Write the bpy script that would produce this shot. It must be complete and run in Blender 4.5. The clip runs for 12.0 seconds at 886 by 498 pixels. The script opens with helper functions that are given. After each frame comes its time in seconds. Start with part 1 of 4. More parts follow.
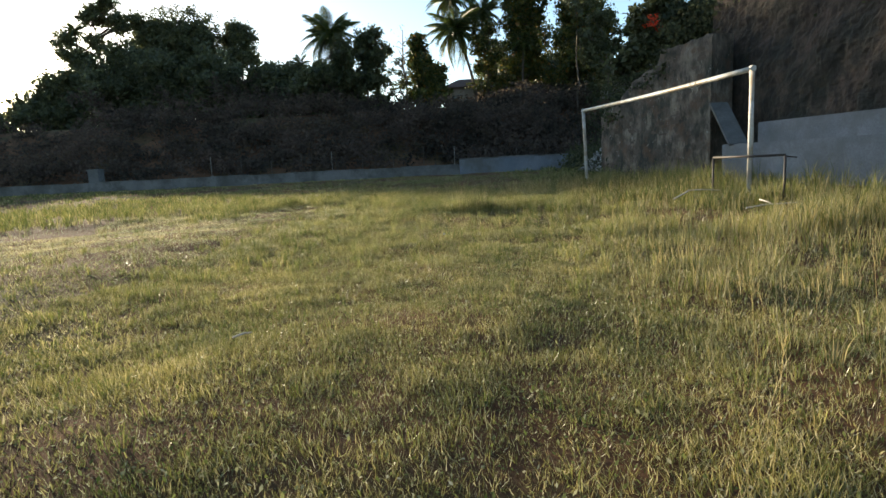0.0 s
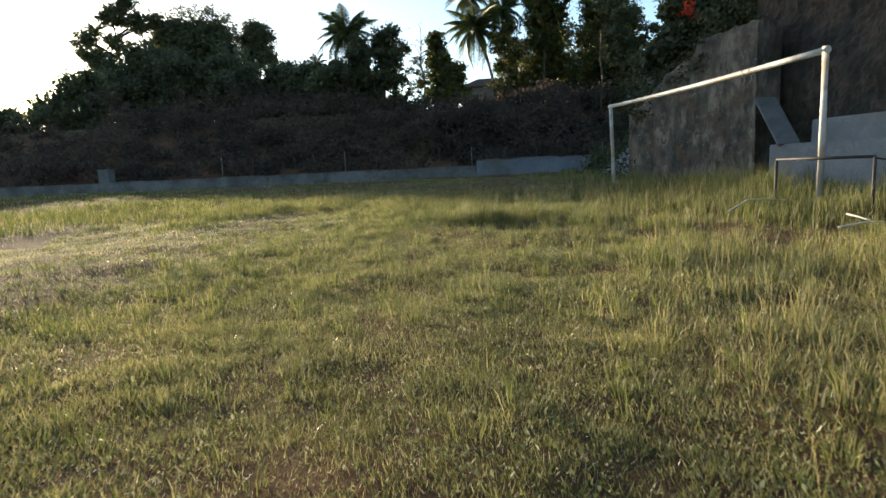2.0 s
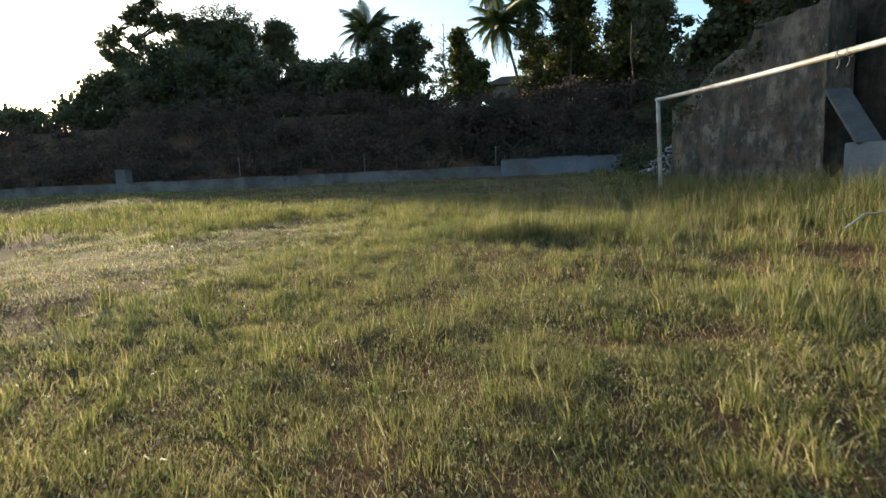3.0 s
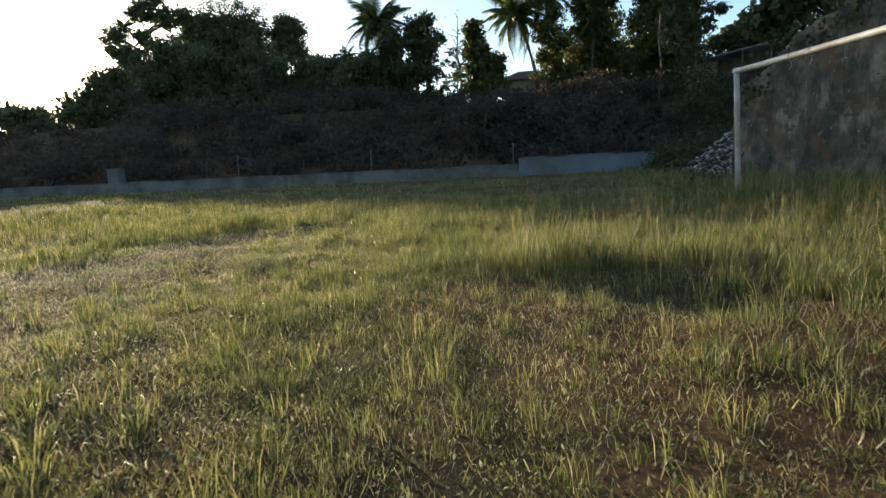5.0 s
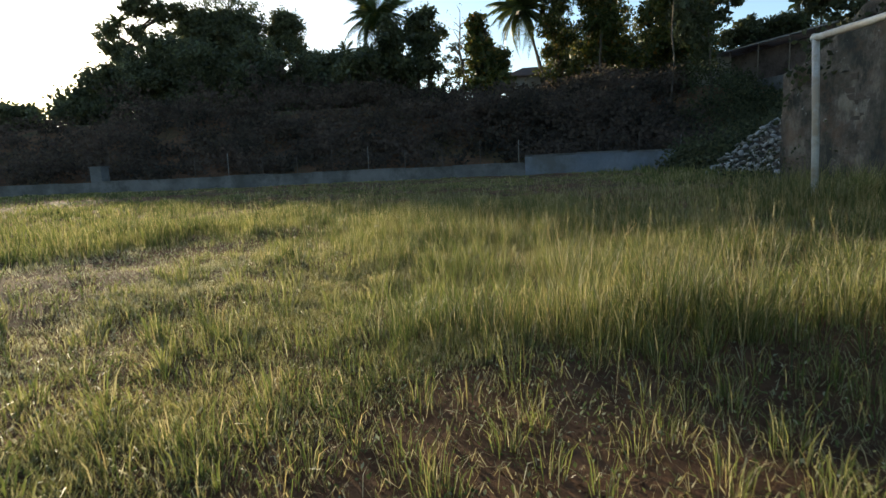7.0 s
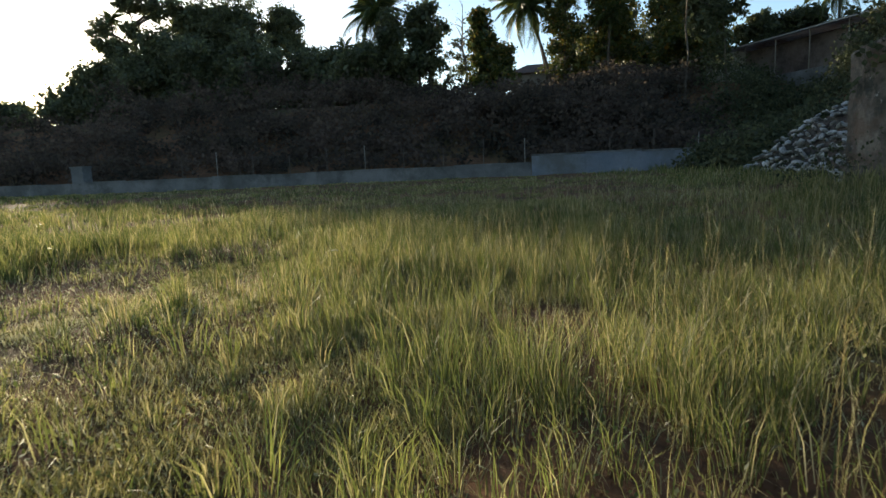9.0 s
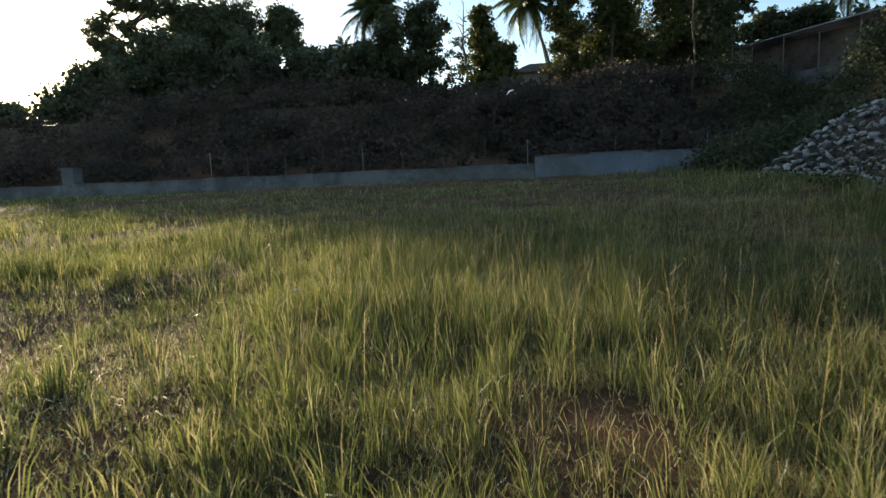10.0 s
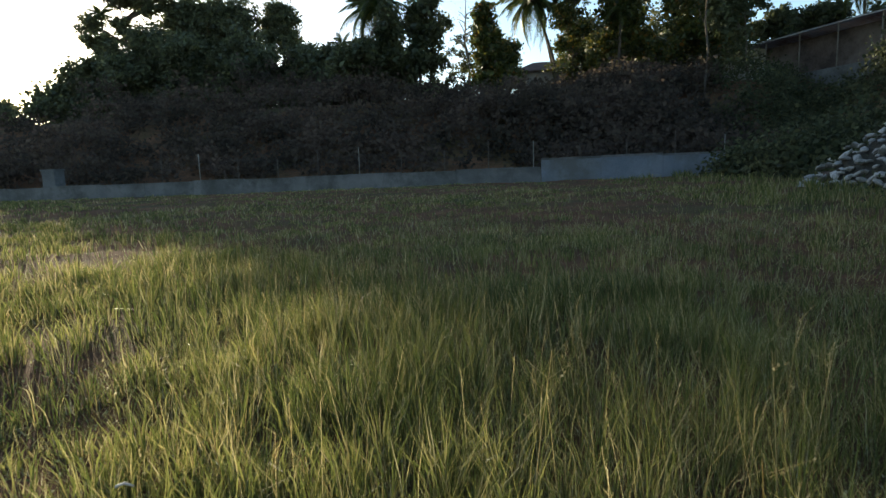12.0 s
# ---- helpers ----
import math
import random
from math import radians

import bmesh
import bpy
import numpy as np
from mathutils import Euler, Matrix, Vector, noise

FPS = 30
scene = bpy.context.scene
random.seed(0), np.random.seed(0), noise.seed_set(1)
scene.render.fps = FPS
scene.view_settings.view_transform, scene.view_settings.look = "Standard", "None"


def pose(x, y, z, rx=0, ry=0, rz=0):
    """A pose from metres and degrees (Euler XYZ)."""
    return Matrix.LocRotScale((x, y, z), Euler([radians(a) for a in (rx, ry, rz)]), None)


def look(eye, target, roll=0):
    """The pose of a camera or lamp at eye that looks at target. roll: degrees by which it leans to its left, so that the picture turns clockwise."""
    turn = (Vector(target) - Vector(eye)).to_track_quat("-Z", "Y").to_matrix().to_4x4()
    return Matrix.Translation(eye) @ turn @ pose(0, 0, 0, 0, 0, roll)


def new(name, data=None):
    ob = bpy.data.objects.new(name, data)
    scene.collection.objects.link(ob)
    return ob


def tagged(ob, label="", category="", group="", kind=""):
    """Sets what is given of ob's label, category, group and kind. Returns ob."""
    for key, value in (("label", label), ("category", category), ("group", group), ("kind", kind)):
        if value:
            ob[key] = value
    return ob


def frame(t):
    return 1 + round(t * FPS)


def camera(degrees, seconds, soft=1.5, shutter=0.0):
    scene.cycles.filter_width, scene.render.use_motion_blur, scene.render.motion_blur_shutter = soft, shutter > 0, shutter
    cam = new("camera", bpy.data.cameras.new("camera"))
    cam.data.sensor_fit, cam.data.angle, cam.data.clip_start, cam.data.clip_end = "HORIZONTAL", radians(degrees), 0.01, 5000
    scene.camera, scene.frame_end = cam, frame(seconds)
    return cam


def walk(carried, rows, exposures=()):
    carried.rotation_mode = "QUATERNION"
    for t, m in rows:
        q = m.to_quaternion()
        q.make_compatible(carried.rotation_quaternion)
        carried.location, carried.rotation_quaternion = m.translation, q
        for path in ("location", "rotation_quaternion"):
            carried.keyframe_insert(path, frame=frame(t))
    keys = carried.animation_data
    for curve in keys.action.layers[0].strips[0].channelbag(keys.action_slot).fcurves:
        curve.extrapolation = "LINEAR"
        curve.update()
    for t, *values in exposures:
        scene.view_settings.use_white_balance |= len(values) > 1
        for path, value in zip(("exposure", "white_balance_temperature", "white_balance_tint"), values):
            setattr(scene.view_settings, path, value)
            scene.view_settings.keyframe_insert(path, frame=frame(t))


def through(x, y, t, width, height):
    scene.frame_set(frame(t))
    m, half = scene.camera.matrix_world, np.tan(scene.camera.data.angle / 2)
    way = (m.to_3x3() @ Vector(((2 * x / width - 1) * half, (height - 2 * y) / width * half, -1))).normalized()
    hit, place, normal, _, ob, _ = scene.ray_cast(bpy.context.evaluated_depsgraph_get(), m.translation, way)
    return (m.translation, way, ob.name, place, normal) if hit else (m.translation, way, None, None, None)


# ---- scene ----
cam = camera(76.2, 12.0, soft=1.5, shutter=0.15)
PATH = [
    (0, (0.433, -1.802, 0.958), (0.361, 0.176, 0.665), -2.9),
    (0.5, (0.512, -1.641, 0.951), (0.439, 0.336, 0.659), -2.9),
    (1, (0.59, -1.287, 0.944), (0.514, 0.69, 0.653), -2.8),
    (1.5, (0.667, -0.756, 0.956), (0.584, 1.222, 0.668), -2.8),
    (2, (0.68, -0.045, 0.966), (0.538, 1.93, 0.68), -2.7),
    (2.5, (0.67, 0.754, 0.995), (0.488, 2.726, 0.711), -2.7),
    (3, (0.523, 1.608, 1.014), (0.305, 3.576, 0.73), -2.7),
    (5, (0.304, 4.824, 0.886), (0.036, 6.786, 0.606), -2.7),
    (5.5, (0.275, 5.42, 0.864), (0.005, 7.382, 0.584), -2.6),
    (6, (0.212, 5.974, 0.819), (-0.061, 7.935, 0.541), -2.6),
    (6.5, (0.152, 6.472, 0.796), (-0.123, 8.433, 0.518), -2.6),
    (7, (0.078, 7.014, 0.783), (-0.197, 8.975, 0.504), -2.6),
    (9, (-0.127, 9.2, 0.744), (-0.411, 11.161, 0.468), -2.6),
    (9.5, (-0.162, 9.73, 0.802), (-0.45, 11.69, 0.526), -2.7),
    (10, (-0.229, 10.228, 0.836), (-0.516, 12.188, 0.56), -2.6),
    (10.5, (-0.298, 10.715, 0.855), (-0.585, 12.675, 0.58), -2.5),
    (11, (-0.368, 11.166, 0.875), (-0.657, 13.126, 0.601), -2.5),
    (11.5, (-0.423, 11.635, 0.905), (-0.711, 13.595, 0.631), -2.4),
    (12, (-0.456, 12.061, 1.005), (-0.746, 14.02, 0.729), -2.4),
]
walk(cam, [(t, look(eye, target, roll)) for t, eye, target, roll in PATH], exposures=((0.0, 1.22), (2.0, 1.26), (5.0, 1.12), (9.5, 1.05), (12.0, 1.22)))

# ---- world, sun ----
SUN_AZ, SUN_EL = 42.3, 10.2          # degrees left of +y, above the horizon
world = bpy.data.worlds.new("morning_sky")
scene.world = world
world.use_nodes = True
wn = world.node_tree
sky = wn.nodes.new("ShaderNodeTexSky")
sky.sky_type, sky.sun_disc = "NISHITA", False
sky.sun_elevation, sky.sun_rotation = radians(SUN_EL), radians(-SUN_AZ)
sky.air_density, sky.dust_density, sky.ozone_density = 1.0, 0.6, 2.0
wn.nodes["Background"].inputs[1].default_value = 0.14
wn.links.new(sky.outputs[0], wn.nodes["Background"].inputs[0])

sun = new("sun", bpy.data.lights.new("sun", "SUN"))
sun.data.energy, sun.data.angle, sun.data.color = 4.6, radians(0.6), (1.0, 0.86, 0.61)
S = Vector((-math.sin(radians(SUN_AZ)) * math.cos(radians(SUN_EL)), math.cos(radians(SUN_AZ)) * math.cos(radians(SUN_EL)), math.sin(radians(SUN_EL))))
sun.matrix_world = look(S * 100, (0, 0, 0))


# ---- materials ----
def mat_base(name):
    m = bpy.data.materials.new(name)
    m.use_nodes = True
    nt = m.node_tree
    return m, nt, nt.nodes["Principled BSDF"]


def noise_node(nt, scale, detail=4.0, rough=0.6, coords="Object"):
    tc = nt.nodes.new("ShaderNodeTexCoord")
    n = nt.nodes.new("ShaderNodeTexNoise")
    n.inputs["Scale"].default_value, n.inputs["Detail"].default_value, n.inputs["Roughness"].default_value = scale, detail, rough
    nt.links.new(tc.outputs[coords], n.inputs["Vector"])
    return n.outputs["Fac"]


def ramp(nt, fac, stops):
    r = nt.nodes.new("ShaderNodeValToRGB")
    e = r.color_ramp.elements
    e[0].position, e[0].color = stops[0][0], (*stops[0][1], 1)
    e[1].position, e[1].color = stops[-1][0], (*stops[-1][1], 1)
    for p, c in stops[1:-1]:
        k = e.new(p)
        k.color = (*c, 1)
    nt.links.new(fac, r.inputs[0])
    return r.outputs[0]


def mix(nt, a, b, fac, mode="MIX"):
    m = nt.nodes.new("ShaderNodeMix")
    m.data_type, m.blend_type = "RGBA", mode
    for socket, v in ((m.inputs[6], a), (m.inputs[7], b), (m.inputs[0], fac)):
        if isinstance(v, (int, float)):
            socket.default_value = v
        elif isinstance(v, tuple):
            socket.default_value = (*v, 1)
        else:
            nt.links.new(v, socket)
    return m.outputs[2]


def bump(nt, bs, fac, strength, dist):
    b = nt.nodes.new("ShaderNodeBump")
    b.inputs["Strength"].default_value, b.inputs["Distance"].default_value = strength, dist
    nt.links.new(fac, b.inputs["Height"])
    nt.links.new(b.outputs[0], bs.inputs["Normal"])


def solid(name, low, high, scale=6.0, rough=0.8, metal=0.0, fine=40.0, relief=0.3, dist=0.01, random_by=0.0, stain=None, stain_scale=0.7):
    """Two colours in blotches, fine grain on top, and stains of a third colour."""
    m, nt, bs = mat_base(name)
    col = ramp(nt, noise_node(nt, scale), [(0.3, low), (0.7, high)])
    f = noise_node(nt, fine, 6.0, 0.7)
    col = mix(nt, col, ramp(nt, f, [(0.25, (0.55,) * 3), (0.75, (1.2,) * 3)]), 0.7, "MULTIPLY")
    if stain:
        s = ramp(nt, noise_node(nt, stain_scale, 6.0, 0.7), [(0.45, (0, 0, 0)), (0.62, (1, 1, 1))])
        col = mix(nt, col, stain, s)
    if random_by:
        info = nt.nodes.new("ShaderNodeObjectInfo")
        v = nt.nodes.new("ShaderNodeMapRange")
        v.inputs[3].default_value, v.inputs[4].default_value = 1 - random_by, 1 + random_by
        nt.links.new(info.outputs["Random"], v.inputs[0])
        c = nt.nodes.new("ShaderNodeCombineColor")
        for k in range(3):
            nt.links.new(v.outputs[0], c.inputs[k])
        col = mix(nt, col, c.outputs[0], 1.0, "MULTIPLY")
    nt.links.new(col, bs.inputs["Base Color"])
    bs.inputs["Roughness"].default_value, bs.inputs["Metallic"].default_value = rough, metal
    bump(nt, bs, f, relief, dist)
    return m


def leafy(name, stops, patch=0.6, through=0.45, rough=0.45, tint=None):
    """Blades and leaves: colour by island and by patch of ground, light passing through them."""
    m, nt, bs = mat_base(name)
    geo = nt.nodes.new("ShaderNodeNewGeometry")
    col = ramp(nt, geo.outputs["Random Per Island"], stops)
    big = ramp(nt, noise_node(nt, patch, 3.0), [(0.32, (0.5, 0.58, 0.52)), (0.68, (1.35, 1.26, 1.15))])
    col = mix(nt, col, big, 1.0, "MULTIPLY")
    if tint:
        t = ramp(nt, noise_node(nt, patch * 0.45, 4.0), [(0.48, (0, 0, 0)), (0.66, (1, 1, 1))])
        col = mix(nt, col, tint, t)
    nt.links.new(col, bs.inputs["Base Color"])
    bs.inputs["Roughness"].default_value = rough
    tr = nt.nodes.new("ShaderNodeBsdfTranslucent")
    nt.links.new(col, tr.inputs[0])
    ms = nt.nodes.new("ShaderNodeMixShader")
    ms.inputs[0].default_value = through
    nt.links.new(bs.outputs[0], ms.inputs[1])
    nt.links.new(tr.outputs[0], ms.inputs[2])
    nt.links.new(ms.outputs[0], nt.nodes["Material Output"].inputs[0])
    return m


M_SOIL, nt, bs = mat_base("field_soil")
c = ramp(nt, noise_node(nt, 0.9, 6.0, 0.65), [(0.3, (0.078, 0.044, 0.026)), (0.5, (0.135, 0.072, 0.041)), (0.72, (0.19, 0.102, 0.058))])
g = ramp(nt, noise_node(nt, 7.0, 6.0, 0.7), [(0.35, (0.6, 0.62, 0.55)), (0.68, (1.35, 1.3, 1.2))])
c = mix(nt, c, g, 0.85, "MULTIPLY")
c = mix(nt, c, (0.06, 0.07, 0.028), ramp(nt, noise_node(nt, 0.25, 5.0), [(0.5, (0, 0, 0)), (0.68, (0.8, 0.8, 0.8))]))
nt.links.new(c, bs.inputs["Base Color"])
bs.inputs["Roughness"].default_value = 1.0
bs.inputs["Specular IOR Level"].default_value = 0.1
bump(nt, bs, noise_node(nt, 22.0, 8.0, 0.75), 0.9, 0.04)

M_SHORT = leafy("short_turf", [(0.0, (0.11, 0.125, 0.034)), (0.4, (0.215, 0.203, 0.066)), (0.7, (0.33, 0.295, 0.128)), (0.9, (0.455, 0.395, 0.205)), (1.0, (0.555, 0.5, 0.32))], 1.1, 0.5, 0.38)
M_TALL = leafy("tall_grass", [(0.0, (0.068, 0.092, 0.026)), (0.5, (0.14, 0.162, 0.045)), (0.8, (0.235, 0.232, 0.078)), (1.0, (0.38, 0.34, 0.17))], 0.9, 0.6, 0.5)
# straw colour lifted further to stand for low sun glinting on dew
M_PALE = leafy("pale_glint_turf", [(0.0, (0.34, 0.30, 0.16)), (0.5, (0.48, 0.44, 0.27)), (1.0, (0.62, 0.58, 0.42))], 0.9, 0.5, 0.35)
M_WEED = leafy("weed_leaves", [(0.0, (0.10, 0.13, 0.035)), (0.5, (0.19, 0.21, 0.07)), (0.8, (0.34, 0.33, 0.16)), (1.0, (0.52, 0.49, 0.35))], 1.0, 0.45, 0.7)
M_DRY = leafy("dry_grass", [(0.0, (0.30, 0.24, 0.10)), (0.5, (0.42, 0.34, 0.16)), (1.0, (0.56, 0.49, 0.29))], 0.8, 0.5, 0.55)
M_LEAF = leafy("broad_leaves", [(0.0, (0.065, 0.076, 0.038)), (0.6, (0.10, 0.115, 0.056)), (1.0, (0.15, 0.16, 0.075))], 0.25, 0.42, 0.5)
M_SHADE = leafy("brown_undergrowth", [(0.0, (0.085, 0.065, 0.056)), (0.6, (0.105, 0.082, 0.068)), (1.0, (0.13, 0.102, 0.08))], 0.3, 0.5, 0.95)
M_CREEPER = leafy("dark_creeper", [(0.0, (0.05, 0.055, 0.033)), (0.6, (0.085, 0.096, 0.05)), (1.0, (0.13, 0.135, 0.07))], 0.35, 0.35, 0.65)
for m in (M_SHADE, M_CREEPER, M_WEED):
    m.node_tree.nodes["Principled BSDF"].inputs["Specular IOR Level"].default_value = 0.12
M_LEAF_Y = leafy("yellowing_leaves", [(0.0, (0.035, 0.05, 0.012)), (0.6, (0.08, 0.10, 0.02)), (0.9, (0.17, 0.15, 0.03)), (1.0, (0.28, 0.14, 0.03))], 0.4, 0.35, 0.5)
M_FROND = leafy("palm_leaf", [(0.0, (0.035, 0.055, 0.012)), (0.6, (0.07, 0.10, 0.022)), (1.0, (0.17, 0.16, 0.04))], 0.5, 0.35, 0.4)
M_RED = leafy("red_blossom", [(0.0, (0.5, 0.03, 0.01)), (1.0, (0.75, 0.10, 0.03))], 0.8, 0.4, 0.6)
M_BARK = solid("bark", (0.06, 0.045, 0.032), (0.14, 0.11, 0.08), 2.0, 0.95, fine=14, relief=0.8, dist=0.04)
M_PALE_BARK = solid("pale_bark", (0.16, 0.14, 0.11), (0.30, 0.27, 0.22), 1.5, 0.9, fine=14, relief=0.5, dist=0.02)
M_LATERITE = solid("laterite_block", (0.075, 0.056, 0.043), (0.15, 0.115, 0.088), 1.1, 0.95, fine=24, relief=0.9, dist=0.03, random_by=0.22, stain=(0.045, 0.045, 0.032), stain_scale=0.55)
M_MORTAR = solid("weathered_plaster", (0.06, 0.047, 0.036), (0.25, 0.20, 0.155), 2.2, 0.95, fine=18, relief=0.8, dist=0.03, stain=(0.05, 0.05, 0.038), stain_scale=0.5)
nt = M_MORTAR.node_tree
bs = nt.nodes["Principled BSDF"]
old = bs.inputs["Base Color"].links[0].from_socket
tc, mp, ns = nt.nodes.new("ShaderNodeTexCoord"), nt.nodes.new("ShaderNodeMapping"), nt.nodes.new("ShaderNodeTexNoise")
mp.inputs["Scale"].default_value = (2.3, 2.3, 0.9)
ns.inputs["Scale"].default_value, ns.inputs["Detail"].default_value, ns.inputs["Roughness"].default_value = 1.0, 7.0, 0.7
nt.links.new(tc.outputs["Object"], mp.inputs[0])
nt.links.new(mp.outputs[0], ns.inputs["Vector"])
c = mix(nt, old, (0.26, 0.22, 0.175), ramp(nt, ns.outputs["Fac"], [(0.54, (0, 0, 0)), (0.64, (0.8, 0.8, 0.8))]))
c = mix(nt, c, (0.035, 0.035, 0.028), ramp(nt, ns.outputs["Fac"], [(0.40, (0.9, 0.9, 0.9)), (0.5, (0, 0, 0))]))
c = mix(nt, c, (0.13, 0.075, 0.045), ramp(nt, noise_node(nt, 1.4, 6.0, 0.7), [(0.5, (0, 0, 0)), (0.64, (0.7, 0.7, 0.7))]))
c = mix(nt, c, (0.42, 0.41, 0.37), ramp(nt, noise_node(nt, 6.5, 5.0, 0.65), [(0.645, (0, 0, 0)), (0.70, (0.6, 0.6, 0.6))]))
nt.links.new(c, bs.inputs["Base Color"])
M_EARTH = solid("earth_wall", (0.03, 0.022, 0.017), (0.135, 0.094, 0.067), 2.6, 0.95, fine=9, relief=0.9, dist=0.08, stain=(0.03, 0.03, 0.022), stain_scale=0.5)
nt = M_EARTH.node_tree
bs = nt.nodes["Principled BSDF"]
old = bs.inputs["Base Color"].links[0].from_socket
tc, mp, ns = nt.nodes.new("ShaderNodeTexCoord"), nt.nodes.new("ShaderNodeMapping"), nt.nodes.new("ShaderNodeTexNoise")
mp.inputs["Scale"].default_value = (2.4, 2.4, 0.3)
ns.inputs["Scale"].default_value, ns.inputs["Detail"].default_value, ns.inputs["Roughness"].default_value = 1.0, 8.0, 0.72
nt.links.new(tc.outputs["Object"], mp.inputs[0])
nt.links.new(mp.outputs[0], ns.inputs["Vector"])
c = mix(nt, old, (0.022, 0.018, 0.014), ramp(nt, ns.outputs["Fac"], [(0.36, (0.9, 0.9, 0.9)), (0.5, (0, 0, 0))]))
c = mix(nt, c, (0.17, 0.13, 0.10), ramp(nt, ns.outputs["Fac"], [(0.58, (0, 0, 0)), (0.72, (0.7, 0.7, 0.7))]))
nt.links.new(c, bs.inputs["Base Color"])
M_CONCRETE = solid("terrace_concrete", (0.165, 0.173, 0.187), (0.25, 0.26, 0.275), 1.3, 0.9, fine=22, relief=0.5, dist=0.015, stain=(0.15, 0.15, 0.15), stain_scale=0.8)
M_OLDCONC = solid("boundary_concrete", (0.12, 0.12, 0.115), (0.22, 0.21, 0.20), 0.8, 0.95, fine=20, relief=0.5, dist=0.015, stain=(0.08, 0.08, 0.07), stain_scale=0.6)
M_BLUEWALL = solid("faded_blue_paint", (0.14, 0.165, 0.195), (0.24, 0.255, 0.275), 0.6, 0.85, fine=25, relief=0.3, stain=(0.12, 0.12, 0.11), stain_scale=0.4)
M_STONE = solid("rubble_stone", (0.24, 0.235, 0.22), (0.60, 0.585, 0.55), 3.0, 0.9, fine=25, relief=0.7, dist=0.02, random_by=0.3, stain=(0.14, 0.14, 0.12), stain_scale=1.3)
M_WHITE = solid("white_painted_steel", (0.46, 0.44, 0.40), (0.66, 0.645, 0.61), 2.5, 0.5, fine=60, relief=0.1, stain=(0.33, 0.26, 0.19), stain_scale=1.6)
M_BLACK = solid("dark_iron", (0.035, 0.03, 0.028), (0.08, 0.06, 0.05), 6.0, 0.6, 0.4, fine=80, relief=0.2)
M_SCRAP = solid("pale_scrap", (0.36, 0.33, 0.28), (0.55, 0.51, 0.44), 12.0, 0.8)
M_FILM = solid("blue_plastic_film", (0.16, 0.26, 0.42), (0.45, 0.52, 0.62), 60.0, 0.3, fine=300, relief=0.2, dist=0.002)
M_ROPE = solid("old_rope", (0.35, 0.32, 0.27), (0.5, 0.47, 0.4), 30.0, 0.95)
M_HOUSE = solid("plastered_house", (0.32, 0.30, 0.27), (0.48, 0.45, 0.41), 0.7, 0.9, stain=(0.25, 0.23, 0.2))
M_SHED = solid("stained_brown_wall", (0.05, 0.035, 0.028), (0.13, 0.085, 0.065), 0.5, 0.9, fine=8, stain=(0.15, 0.12, 0.10), stain_scale=0.25)
M_ROOF = solid("roof_tile", (0.07, 0.045, 0.035), (0.14, 0.09, 0.07), 1.4, 0.9, fine=12, relief=0.8, dist=0.03)
M_TIN = solid("corrugated_tin", (0.2, 0.19, 0.19), (0.40, 0.37, 0.35), 0.7, 0.6, 0.3, fine=10, stain=(0.16, 0.09, 0.06))
M_GLASS = solid("dark_window", (0.02, 0.022, 0.025), (0.035, 0.037, 0.04), 2.0, 0.2)


# ---- mesh helpers ----
def link_mesh(name, me, material, parent=None, label=""):
    if material:
        me.materials.append(material)
    ob = new(name, me)
    ob.parent = parent
    return tagged(ob, label)


def part(name, bm, material, parent, label=""):
    me = bpy.data.meshes.new(name)
    bm.to_mesh(me)
    bm.free()
    return link_mesh(name, me, material, parent, label)


def array_mesh(name, co, faces, smooth=False):
    """A mesh from numpy arrays: co (n, 3), faces a list of index arrays (m, k)."""
    me = bpy.data.meshes.new(name)
    loops = np.concatenate([f.ravel() for f in faces]).astype(np.int32)
    sizes = np.concatenate([np.full(len(f), f.shape[1], np.int32) for f in faces])
    starts = np.concatenate([[0], np.cumsum(sizes)[:-1]]).astype(np.int32)
    me.vertices.add(len(co))
    me.vertices.foreach_set("co", np.ascontiguousarray(co, np.float32).ravel())
    me.loops.add(len(loops))
    me.loops.foreach_set("vertex_index", loops)
    me.polygons.add(len(sizes))
    me.polygons.foreach_set("loop_start", starts)
    if smooth:
        me.polygons.foreach_set("use_smooth", np.ones(len(sizes), bool))
    me.update(calc_edges=True)
    me.validate()
    return me


def thing(name, label, category, loc=(0, 0, 0), group="", kind=""):
    ob = new(name)
    ob.empty_display_size = 0.2
    ob.location = loc
    return tagged(ob, label, category, group, kind)


def add_box(bm, x0, y0, z0, x1, y1, z1, bevel=0.0, m=None):
    r = bmesh.ops.create_cube(bm, size=1.0)
    vs = r["verts"]
    bmesh.ops.scale(bm, vec=(x1 - x0, y1 - y0, z1 - z0), verts=vs)
    bmesh.ops.translate(bm, vec=((x0 + x1) / 2, (y0 + y1) / 2, (z0 + z1) / 2), verts=vs)
    if bevel:
        es = list({e for v in vs for e in v.link_edges})
        vs = list({v for f in bmesh.ops.bevel(bm, geom=es, offset=bevel, segments=2, affect="EDGES")["faces"] for v in f.verts} | {v for v in vs if v.is_valid})
    if m is not None:
        bmesh.ops.transform(bm, matrix=m, verts=[v for v in vs if v.is_valid])


